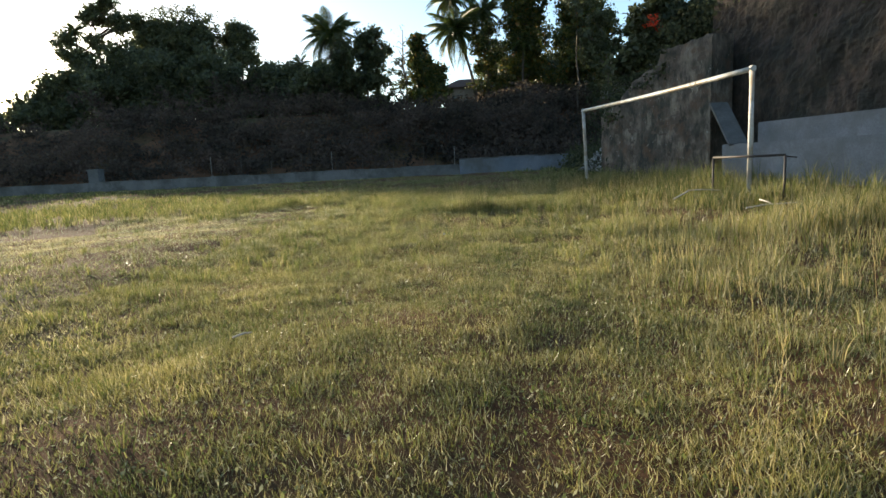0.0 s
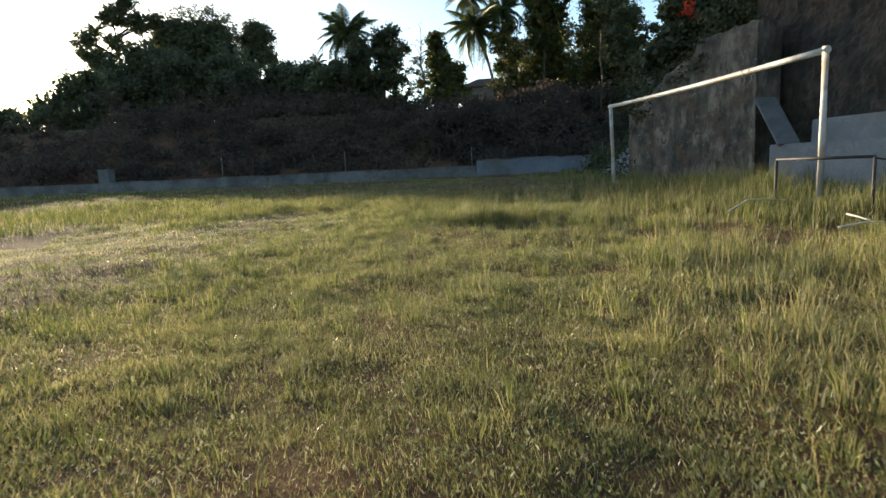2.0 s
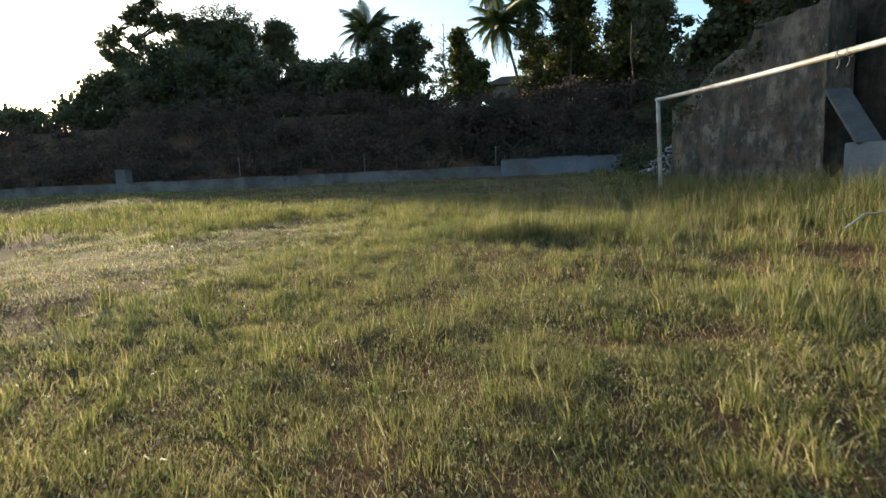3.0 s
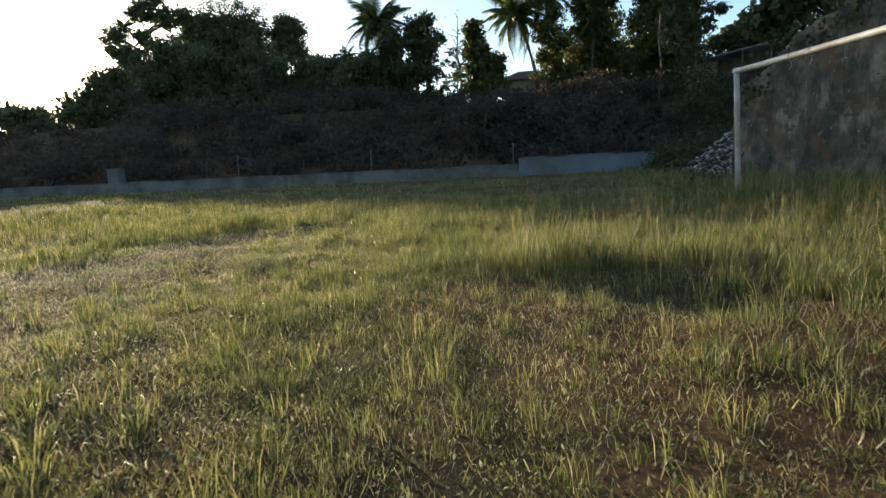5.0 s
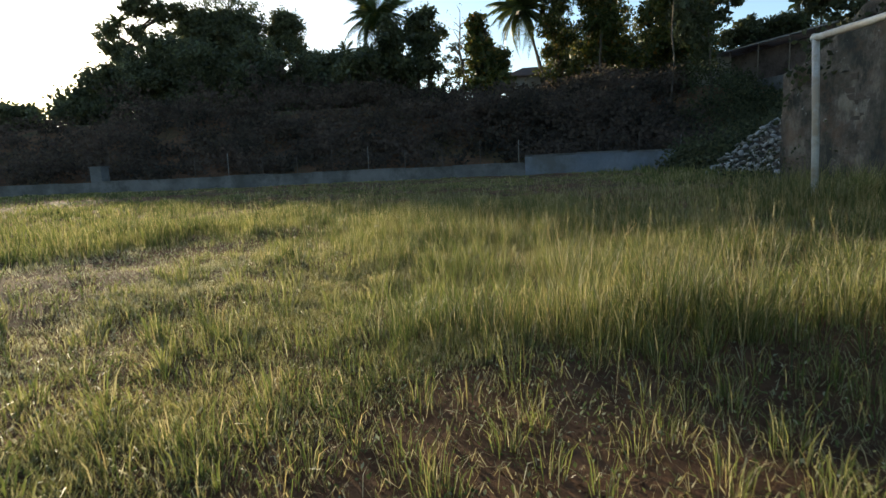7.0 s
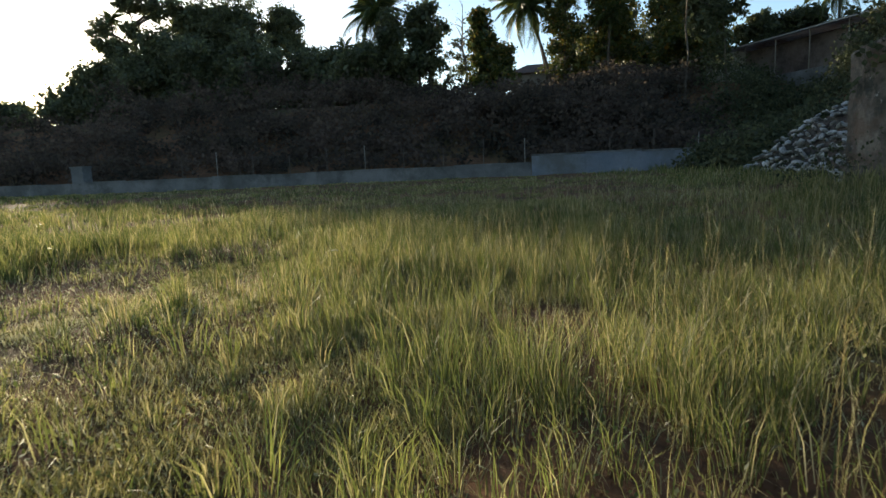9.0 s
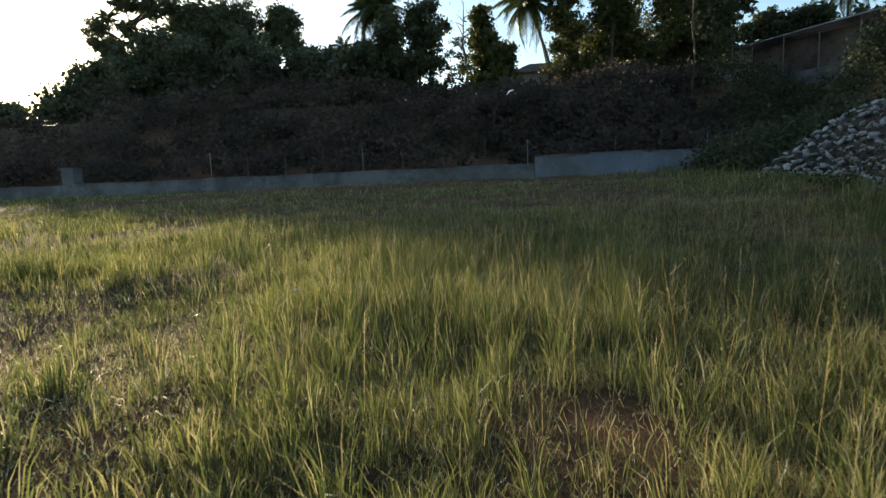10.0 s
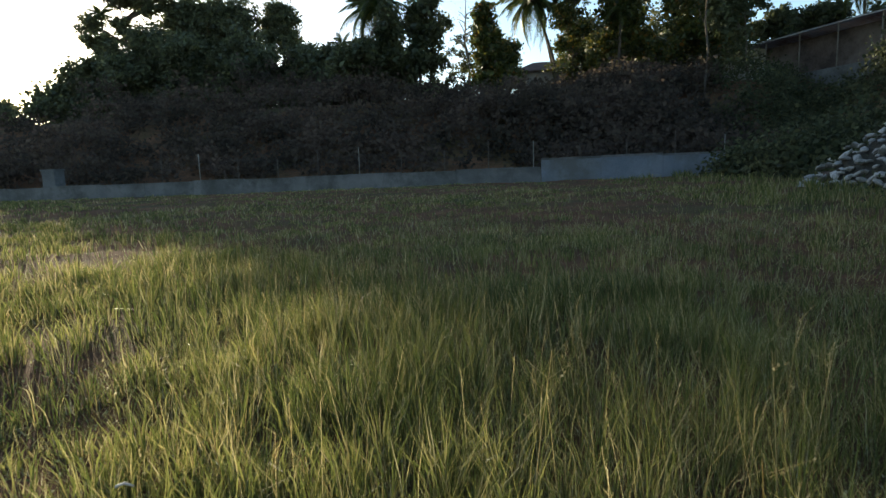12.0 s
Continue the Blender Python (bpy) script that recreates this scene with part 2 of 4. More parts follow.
def tube(bm, pts, radii, sides=8, cap=True):
    """A round tube along points, with a radius at each."""
    rings = []
    for i, p in enumerate(pts):
        p = Vector(p)
        a = Vector(pts[max(i - 1, 0)])
        b = Vector(pts[min(i + 1, len(pts) - 1)])
        q = (b - a).to_track_quat("Z", "Y")
        rings.append([bm.verts.new(p + q @ Vector((radii[i] * math.cos(2 * math.pi * k / sides), radii[i] * math.sin(2 * math.pi * k / sides), 0))) for k in range(sides)])
    for r0, r1 in zip(rings, rings[1:]):
        for k in range(sides):
            f = bm.faces.new((r0[k], r0[(k + 1) % sides], r1[(k + 1) % sides], r1[k]))
            f.smooth = True
    if cap:
        bm.faces.new(rings[0][::-1])
        bm.faces.new(rings[-1])


def lattice(x, y, scale, seed):
    """Smooth value noise from 0 to 1 on numpy arrays."""
    t = np.random.default_rng(seed).random((256, 256))
    u, v = np.asarray(x) / scale + 100.0, np.asarray(y) / scale + 100.0
    i, j = np.floor(u).astype(int), np.floor(v).astype(int)
    fu, fv = u - i, v - j
    fu, fv = fu * fu * (3 - 2 * fu), fv * fv * (3 - 2 * fv)
    i, j, i1, j1 = i % 256, j % 256, (i + 1) % 256, (j + 1) % 256
    return (t[i, j] * (1 - fu) + t[i1, j] * fu) * (1 - fv) + (t[i, j1] * (1 - fu) + t[i1, j1] * fu) * fv


def step01(a):
    a = np.clip(a, 0, 1)
    return a * a * (3 - 2 * a)


# ---- the lie of the land ----
WALL_A, WALL_B = (8.36, 16.6), (6.12, 21.35)      # foot of the ruined wall, corner and far end
EDGE_Y = [-60, 5, 10.6, 15.4, 18.3, 21.5, 23.0, 27.5, 33, 42, 60]
EDGE_X = [26, 12.6, 11.3, 10.2, 9.0, 7.3, 8.0, 8.3, 9.0, 11.0, 14.0]   # where the bank rises at the right


def land(x, y):
    x, y = np.asarray(x, float), np.asarray(y, float)
    z = 0.10 * (lattice(x, y, 2.3, 11) - 0.5) + 0.06 * (lattice(x, y, 0.7, 12) - 0.5) + 0.10 * (lattice(x, y, 9.0, 13) - 0.5)
    z = z + 0.22 * step01((y - 14) / 16) * step01((40 - np.abs(x)) / 10)
    off = x - np.interp(y, EDGE_Y, EDGE_X)
    steep = step01((22.0 - y) / 2.0)
    right = steep * (4.2 * step01(off / 0.7) + 3.5 * step01((off - 2) / 16)) + (1 - steep) * (7.2 * step01(off / 13.0))
    back = 7.2 * step01((y - 42.6) / 22.0) + 1.5 * step01((y - 75) / 40)
    hollow = -0.10 * np.exp(-(((x - 1.3) / 0.8) ** 2 + ((y - 8.7) / 0.5) ** 2))
    return z + hollow + np.maximum(right, back)


def ground_at(x, y):
    return float(land(np.array([x]), np.array([y]))[0])


xs = np.concatenate([[-1800, -900, -450, -250, -160, -120, -95], np.arange(-80, -12, 2.0), np.arange(-12, 14, 0.17), np.arange(14, 60, 1.5), [70, 90, 120, 180, 300, 600, 1200, 1800]])
ys = np.concatenate([[-1800, -900, -400, -200, -100, -60, -40, -25, -15, -9, -6], np.arange(-4, 24, 0.17), np.arange(24, 70, 0.8), np.arange(70, 130, 4.0), [140, 170, 220, 320, 600, 1200, 1800]])
gx, gy = np.meshgrid(xs, ys, indexing="ij")
gz = land(gx, gy)
nx, ny = gx.shape
idx = np.arange(nx * ny).reshape(nx, ny)
quads = np.stack([idx[:-1, :-1], idx[1:, :-1], idx[1:, 1:], idx[:-1, 1:]], -1).reshape(-1, 4)
ground = link_mesh("ground", array_mesh("ground", np.stack([gx, gy, gz], -1).reshape(-1, 3), [quads], True), M_SOIL)
tagged(ground, "brown field soil with thin patchy turf, rising to banks", "ground", kind="structure")


# ---- ruined masonry wall ----
wall_len = math.dist(WALL_A, WALL_B)
WU = Vector((WALL_B[0] - WALL_A[0], WALL_B[1] - WALL_A[1], 0)) / wall_len
WN = Vector((-WU.y, WU.x, 0))                # towards the field
if WN.x > 0:
    WN = -WN
WM = Matrix(((WU.x, WN.x, 0, WALL_A[0]), (WU.y, WN.y, 0, WALL_A[1]), (0, 0, 1, 0), (0, 0, 0, 1)))


def wall_top(u):
    return float(np.interp(u, [0, 2.1, 2.3, 3.5, 4.4, 5.3], [4.55, 4.45, 4.05, 3.6, 2.9, 2.6]))


ruin = thing("wall_ruin", "tall ruined laterite retaining wall, dark with moss and peeling plaster", "wall", kind="structure")
bm = bmesh.new()
n, nz = 60, 44
cols = []
for i in range(n + 1):
    u = wall_len * i / n
    zt = wall_top(u) + 0.10 * noise.noise((u * 2.2, 0, 5)) + 0.05 * noise.noise((u * 7, 0, 9))
    face = []
    for k in range(nz + 1):
        z = -0.3 + (zt + 0.3) * k / nz
        w = 0.035 * noise.noise((u * 1.3, z * 1.3, 1)) + 0.03 * noise.noise((u * 4.5, z * 4.5, 2)) - 0.02 * (k == nz) - 0.02
        face.append(bm.verts.new(WM @ Vector((u, w, z))))
    cols.append(face + [bm.verts.new(WM @ Vector((u, -0.95, zt + 0.05))), bm.verts.new(WM @ Vector((u, -0.95, -0.3)))])
for a, c in zip(cols, cols[1:]):
    for k in range(nz + 2):
        bm.faces.new((a[k], c[k], c[k + 1], a[k + 1]))
bm.faces.new(cols[0])
bm.faces.new(cols[-1][::-1])
bmesh.ops.recalc_face_normals(bm, faces=bm.faces)
part("core", bm, M_MORTAR, ruin, "crumbling plaster and mortar core")

# ---- terraces and the high earth wall behind them ----
G = Vector((0.2299, -0.9732, 0))             # along the terraces, towards the start
GN = Vector((-0.9732, -0.2299, 0))           # out of their faces, towards the field


def terrace(name, p, start, end, zt, deep, label, mat):
    m = Matrix(((G.x, GN.x, 0, p[0]), (G.y, GN.y, 0, p[1]), (0, 0, 1, 0), (0, 0, 0, 1)))
    bm = bmesh.new()
    add_box(bm, start, -deep, -0.4, end, 0, zt, 0.025, m)
    return tagged(part(name, bm, mat, None), label, "terrace", kind="structure")


terrace("terrace_lower", (8.35, 15.3), -0.3, 12, 1.15, 1.2, "weathered grey concrete seating step below the earth wall", M_CONCRETE)
terrace("terrace_upper", (9.2, 15.5), 0.1, 12, 1.74, 1.6, "upper grey concrete seating step with a stained face", M_CONCRETE)

m = Matrix(((G.x, GN.x, 0, 9.75), (G.y, GN.y, 0, 15.65), (0, 0, 1, 0), (0, 0, 0, 1)))
bm = bmesh.new()
nu, nz = 140, 70
grid = []
for i in range(nu + 1):
    col = []
    for k in range(nz + 1):
        u, z = -2.9 + 16 * i / nu, -0.3 + 7.6 * k / nz
        w = 0.18 * noise.noise((u * 0.8, z * 0.8, 3)) + 0.08 * noise.noise((u * 2.7, z * 2.7, 7)) + 0.05 * noise.noise((u * 6.5, z * 5.0, 8)) + 0.03 * noise.noise((u * 14, z * 9, 4)) - 0.03 * z
        col.append(bm.verts.new(m @ Vector((u, w, z))))
    grid.append(col)
back = [[bm.verts.new(m @ Vector((-2.9 + 16 * i / nu, -1.2, z))) for z in (-0.3, 7.3)] for i in (0, nu)]
for i in range(nu):
    for k in range(nz):
        bm.faces.new((grid[i][k], grid[i + 1][k], grid[i + 1][k + 1], grid[i][k + 1]))
bm.faces.new([v for v in grid[0]] + [back[0][1], back[0][0]])
bm.faces.new([v for v in grid[-1]] + [back[1][1], back[1][0]])
bm.faces.new([grid[i][-1] for i in range(nu + 1)] + [back[1][1], back[0][1]])
bm.faces.new((back[0][0], back[0][1], back[1][1], back[1][0]))
bmesh.ops.recalc_face_normals(bm, faces=bm.faces)
tagged(part("wall_earth", bm, M_EARTH, None), "high dark brown earth and masonry wall above the terraces", "wall", kind="structure")

# slab that leans against the corner
bm = bmesh.new()
add_box(bm, -0.28, -0.04, 0, 0.28, 0.04, 1.9, 0.015)
slab = part("concrete_slab", bm, M_OLDCONC, None)
tagged(slab, "grey concrete slab leaning against the ruined wall", "slab")
slab.matrix_world = Matrix.Translation((8.55, 15.12, 1.12)) @ Matrix.Rotation(radians(-46), 4, "X")


# ---- low boundary wall ----
def low_wall(name, x0, x1, zt, mat, label):
    t = thing(name, label, "wall", kind="structure")
    x = x0
    k = 0
    while x < x1 - 0.1:
        w = min(3.0, x1 - x)
        zb = ground_at(x + w / 2, 42) - 0.3
        bm = bmesh.new()
        dz = 0.03 * math.sin(k * 2.3)
        add_box(bm, x + 0.003, 41.9, zb, x + w - 0.003, 42.15, zt + dz - 0.1, 0.012)
        part("panel", bm, mat, t)
        bm = bmesh.new()
        add_box(bm, x + 0.004, 41.86, zt + dz - 0.098, x + w - 0.004, 42.19, zt + dz, 0.02)
        part("coping", bm, M_OLDCONC, t)
        x, k = x + w, k + 1
    return t


low_wall("wall_low", -46, 0.4, 0.98, M_OLDCONC, "long low grey concrete boundary wall at the field's edge")
low_wall("wall_blue", 0.42, 9.4, 1.40, M_BLUEWALL, "low boundary wall in faded pale blue paint")

pillar = thing("gate_pillar", "pale square concrete pillar beside the low wall", "pillar", (-28.4, 42.6, 0))
bm = bmesh.new()
add_box(bm, -0.42, -0.4, -0.2, 0.42, 0.4, 1.92, 0.02)
part("shaft", bm, M_OLDCONC, pillar)
bm = bmesh.new()
add_box(bm, -0.48, -0.46, 1.922, 0.48, 0.46, 2.02, 0.03)
part("cap", bm, M_OLDCONC, pillar)

fence = thing("wire_fence", "thin wire fence on weathered posts behind the low wall", "fence")
for i in range(14):
    x = -22 + 2.45 * i
    zg = ground_at(x, 43.6)
    bm = bmesh.new()
    tube(bm, [(x, 43.6, zg - 0.3), (x + 0.02, 43.6, 2.3 + 0.25 * math.sin(i * 1.7))], [0.03, 0.026], 6)
    part("post", bm, M_PALE_BARK if i % 4 == 1 else M_BARK, fence)
for z in (1.3, 1.7, 2.05):
    bm = bmesh.new()
    tube(bm, [(-22 + 2.45 * i * 0.5, 43.55, z - 0.03 * (i % 2)) for i in range(27)], [0.006] * 27, 4)
    part("wire", bm, M_BLACK, fence)

# ---- the goals ----
P_NEAR, P_FAR = Vector((5.724, 8.80, 0)), Vector((4.27, 15.97, 0))
goal = thing("football_goal", "full-size football goal of white painted steel pipe, without a net", "goal")
for p, foot in ((P_NEAR, 0.0), (P_FAR, 0.085)):
    z = ground_at(p.x, p.y)
    bm = bmesh.new()
    tube(bm, [p + Vector((foot * 1.1, 0, z - 0.25)), p + Vector((foot * 0.5 + 0.01, 0, 1.2)), p + Vector((0, 0, 2.44))], [0.049, 0.049, 0.049], 16)
    part("post", bm, M_WHITE, goal)
    bm = bmesh.new()
    tube(bm, [p + Vector((foot, 0, z - 0.05)), p + Vector((foot, 0, z + 0.06))], [0.07, 0.067], 16)
    part("base_collar", bm, M_BLACK, goal)
bm = bmesh.new()
d = (P_FAR - P_NEAR).normalized()
pts = [P_NEAR - d * 0.05 + Vector((0, 0, 2.385))]
for k in range(1, 8):
    pts.append(P_NEAR.lerp(P_FAR, k / 8) + Vector((0, 0, 2.385 - 0.03 * math.sin(math.pi * k / 8))))
pts.append(P_FAR + d * 0.05 + Vector((0, 0, 2.385)))
tube(bm, pts, [0.049] * len(pts), 16)
part("crossbar", bm, M_WHITE, goal)
for f in (0.22, 0.245, 0.74, 0.80):
    p = P_NEAR.lerp(P_FAR, f) + Vector((0, 0, 2.37 - 0.02))
    bm = bmesh.new()
    ring = [p + 0.064 * (math.cos(a) * d.cross(Vector((0, 0, 1))) + math.sin(a) * Vector((0, 0, 1))) for a in np.linspace(0, 2 * math.pi, 13)]
    tube(bm, ring, [0.006] * 13, 5, False)
    q = p - Vector((0, 0, 0.06))
    tube(bm, [q, q + Vector((0.02, 0.03, -0.07)), q + Vector((-0.01, 0.05, -0.13))], [0.006, 0.005, 0.003], 5)
    part("tied_cord", bm, M_ROPE, goal, "frayed grey cord knotted round the bar")

mini = thing("mini_goal", "small dark iron practice goal frame standing in the grass", "goal")
A, B = Vector((4.93, 8.47, 0)), Vector((5.61, 7.45, 0))
back_way = Vector((B - A).cross(Vector((0, 0, 1)))).normalized()
if back_way.x < 0:
    back_way = -back_way
for p in (A, B):
    bm = bmesh.new()
    tube(bm, [p + Vector((0, 0, ground_at(p.x, p.y) - 0.05)), p + Vector((0, 0, 0.85))], [0.02, 0.02], 10)
    part("upright", bm, M_BLACK, mini)
bm = bmesh.new()
tube(bm, [A + Vector((0, 0, 0.85)), B + Vector((0, 0, 0.85))], [0.021, 0.021], 10)
part("top_bar", bm, M_BLACK, mini)
bm = bmesh.new()
tube(bm, [B + Vector((0, 0, 0.83)), B + back_way * 0.34 + Vector((0, 0, 0.80))], [0.012, 0.011], 8)
part("side_bar", bm, M_BLACK, mini)


# ---- trees ----
def leaf_cloud(name, centres, radii, count, size, seed, mat, parent=None, label="", squash=0.75, droop=0.2, grow=None):
    """Leaves as bent diamonds, thickest near the skin of many small clumps. grow: how large the leaves of each clump are."""
    r = np.random.default_rng(seed)
    centres, radii = np.asarray(centres, float), np.asarray(radii, float)
    pick = r.choice(len(centres), count, p=radii ** 2 / (radii ** 2).sum())
    way = r.normal(size=(count, 3))
    way /= np.linalg.norm(way, axis=1)[:, None]
    way[:, 2] *= squash
    dist = (0.25 + 0.8 * r.random(count)) * radii[pick]
    p = centres[pick] + way * dist[:, None]
    p += r.normal(size=p.shape) * 0.22 * radii[pick][:, None]
    a = r.normal(size=(count, 3))
    a[:, 2] -= droop
    a /= np.linalg.norm(a, axis=1)[:, None]
    b = np.cross(a, r.normal(size=(count, 3)))
    b /= np.linalg.norm(b, axis=1)[:, None]
    nrm = np.cross(a, b)
    L = size * r.uniform(0.6, 1.4, count)[:, None]
    if grow is not None:
        L = L * np.asarray(grow, float)[pick][:, None]
    W = L * r.uniform(0.28, 0.42, count)[:, None]
    co = np.stack([p, p + a * L * 0.5 + b * W + nrm * W * 0.25, p + a * L, p + a * L * 0.5 - b * W + nrm * W * 0.25], 1).reshape(-1, 3)
    i = np.arange(count)[:, None] * 4
    tri = np.concatenate([i + np.array([[0, 1, 2]]), i + np.array([[0, 2, 3]])])
    return link_mesh(name, array_mesh(name, co, [tri]), mat, parent, label)


def lobed_tree(name, label, x, y, lobes, seed, clump=0.75, size=0.27, thick=1.0, fill=1.0, mat=None, bark=None, girth=1.0, flower=()):
    """A tree whose crown is made of rounded lobes (across, height, half width, half height); clumps of leaves cover each lobe and larger ones fill it.
    thick: leaves for each clump; fill: how solid the lobes are inside."""
    mat, bark = mat or M_LEAF, bark or M_BARK
    r = random.Random(seed)
    z0 = ground_at(x, y)
    t = thing(name, label, "tree", (x, y, z0), "trees of the wood")
    high = max(z for _, z, _, _ in lobes) - z0
    R = (0.015 * high + 0.06) * girth
    mid = sum(q[0] * q[2] for q in lobes) / sum(q[2] for q in lobes) - x
    spine = [Vector((0, 0, -0.3))] + [Vector((mid * (k / 7) ** 1.5 + r.uniform(-1, 1) * 0.012 * high, r.uniform(-1, 1) * 0.012 * high, high * 0.93 * k / 7)) for k in range(1, 8)]
    bm = bmesh.new()
    tube(bm, spine, [R * (1.3 if k == 0 else 1 - 0.85 * k / 7) for k in range(8)], 8)
    centres, radii, grow = [], [], []
    for lx, lz, rx, rz in lobes:
        ry = 0.85 * rx
        c = Vector((lx - x, r.uniform(-0.5, 0.5) * rx, lz - z0))
        f = min(max((c.z - 0.5 * abs(lx - x)) / (high * 0.93), 0.1), 0.95)
        j = min(int(f * 7), 6)
        p = spine[j].lerp(spine[j + 1], f * 7 - j)
        for k in range(3):
            e = c + Vector((r.uniform(-0.6, 0.6) * rx, r.uniform(-0.5, 0.5) * ry, r.uniform(-0.3, 0.6) * rz))
            tube(bm, [p, p.lerp(e, 0.5) + Vector((0, 0, 0.08 * rx)), e], [0.3 * R + 0.03, 0.2 * R + 0.02, 0.02], 5)
        n = int(4.2 * (rx * rz + rx * ry + ry * rz) / 3 / clump ** 2 * min(1.0, 0.45 + 0.55 * fill)) + 3
        for k in range(n):
            v = Vector((r.gauss(0, 1), r.gauss(0, 1), r.gauss(0, 1))).normalized()
            d = r.uniform(0.84, 1.06) * (1 + 0.12 * noise.noise(v * 2.1 + Vector((seed, lx, lz))))
            q = clump * r.uniform(0.65, 1.25)
            centres.append(c + Vector((v.x * max(rx - q * 0.25, 0.2), v.y * max(ry - q * 0.25, 0.2), v.z * max(rz - q * 0.15, 0.2))) * d)
            radii.append(q)
            grow.append(1.0)
        for k in range(int(fill * 5 * rx * rz / clump ** 2 / 2.5)):
            v = Vector((r.uniform(-1, 1), r.uniform(-1, 1), r.uniform(-1, 1)))
            v = v.normalized() * min(v.length, 1) * 0.62
            centres.append(c + Vector((v.x * rx, v.y * ry, v.z * rz)))
            radii.append(clump * 1.3)
            grow.append(2.1)
    part("trunk", bm, bark, t)
    leaf_cloud("crown", [tuple(c) for c in centres], radii, int(34 * thick * sum(q * q for q in radii) / clump ** 2), size, seed, mat, t, grow=grow)
    if flower:
        heads = [(lx - x + r.uniform(-0.2, 0.2), -0.9 + r.uniform(-0.2, 0.2), lz - z0 + r.uniform(-0.16, 0.16)) for lx, lz in flower for _ in range(6)]
        leaf_cloud("blossom", heads, [0.09] * len(heads), 26 * len(heads), 0.055, seed + 1, M_RED, t, "scarlet blossom clusters")
    return t


def tree(name, label, x, y, top, wide, seed, leaves=5000, size=0.42, mat=None, bark=None, open_=0.0, low=0.35, lean=0.0, kind_of="tree", girth=1.0):
    """Trunk with limbs that carry clumps of leaves. low: where the crown begins, as a share of the height; open_: how much sky shows through."""
    mat, bark = mat or M_LEAF, bark or M_BARK
    r = random.Random(seed)
    z0 = ground_at(x, y)
    h = top - z0
    t = thing(name, label, kind_of, (x, y, z0), "trees of the wood")
    bm = bmesh.new()
    R = (0.016 * h + 0.05) * girth
    spine = [Vector((0, 0, -0.3))]
    for k in range(1, 8):
        f = k / 7
        spine.append(Vector((lean * h * f + r.uniform(-1, 1) * 0.018 * h, r.uniform(-1, 1) * 0.018 * h, h * 0.9 * f)))
    tube(bm, spine, [R * (1.25 if k == 0 else 1 - 0.88 * k / 7) for k in range(8)], 8)
    tall = (1 - low) * h / 2
    mid = h - tall
    count = int((70 if open_ < 0.25 else 46 if open_ < 0.7 else 26) * (0.6 + tall / wide * 0.25))
    unit = (wide * wide * tall) ** (1 / 3)
    centres, radii = [], []
    for k in range(count):
        v = Vector((r.gauss(0, 1), r.gauss(0, 1), r.gauss(0, 1))).normalized() * r.random() ** (0.42 if open_ < 0.7 else 0.33)
        bulge = 1 + 0.16 * noise.noise(v * 1.7 + Vector((seed, 0, 0)))
        if open_ < 0.25:
            v = v / max(abs(v.x) ** 2.6 + abs(v.y) ** 2.6 + abs(v.z) ** 2.6, 1e-6) ** (1 / 2.6) * v.length
        c = Vector((v.x * wide * 0.86 * bulge, v.y * wide * 0.86 * bulge, mid + v.z * tall * 0.9 * bulge))
        c.x += lean * c.z
        q = unit * r.uniform(0.17, 0.30) * (1 - 0.3 * open_)
        c.z = min(c.z, h - q * 0.5)
        centres.append(c)
        radii.append(q)
        if k % 3 == 0:
            f = min(max((c.z - 0.35 * Vector((v.x, v.y, 0)).length * wide) / (h * 0.9), 0.12), 0.97)
            j = min(int(f * 7), 6)
            p = spine[j].lerp(spine[j + 1], f * 7 - j)
            rr = R * 0.4 * (1.1 - f)
            tube(bm, [p, p.lerp(c, 0.5) + Vector((0, 0, 0.04 * wide)), c], [rr + 0.02, rr * 0.6 + 0.02, 0.015], 5)
    part("trunk", bm, bark, t)
    leaf_cloud("crown", [tuple(c) for c in centres], radii, leaves, size, seed, mat, t)
    return t


def frond_mesh(length, seed, droop):
    r = random.Random(seed)
    bm = bmesh.new()
    spine = []
    for k in range(11):
        f = k / 10
        spine.append(Vector((length * (f - 0.18 * droop * f * f), 0, length * (0.34 * f - droop * 0.78 * f * f))))
    tube(bm, spine, [0.05 * (1 - 0.85 * k / 10) for k in range(11)], 4, False)
    for k in range(3, 46):
        f = k / 46
        i = min(int(f * 10), 9)
        p = spine[i].lerp(spine[i + 1], f * 10 - i)
        al = (spine[i + 1] - spine[i]).normalized()
        for side in (-1, 1):
            l = length * 0.29 * (math.sin(math.pi * min(f * 0.93 + 0.1, 1)) ** 0.6) * r.uniform(0.8, 1.1)
            w = 0.034
            out = (Vector((0, side, 0)) * 0.8 + al * 0.55 + Vector((0, 0, -0.35 - 0.3 * r.random()))).normalized()
            a, b = bm.verts.new(p - al * w), bm.verts.new(p + al * w)
            c = bm.verts.new(p + out * l * 0.6 + al * w * 0.8)
            e = bm.verts.new(p + out * l + Vector((0, 0, -0.15 * l)))
            bm.faces.new((a, b, c))
            bm.faces.new((a, c, e))
    me = bpy.data.meshes.new("frond")
    bm.to_mesh(me)
    bm.free()
    me.materials.append(M_FROND)
    return me


FRONDS = [frond_mesh(3.7, 1, 0.75), frond_mesh(3.6, 2, 1.15), frond_mesh(3.4, 3, 1.5)]


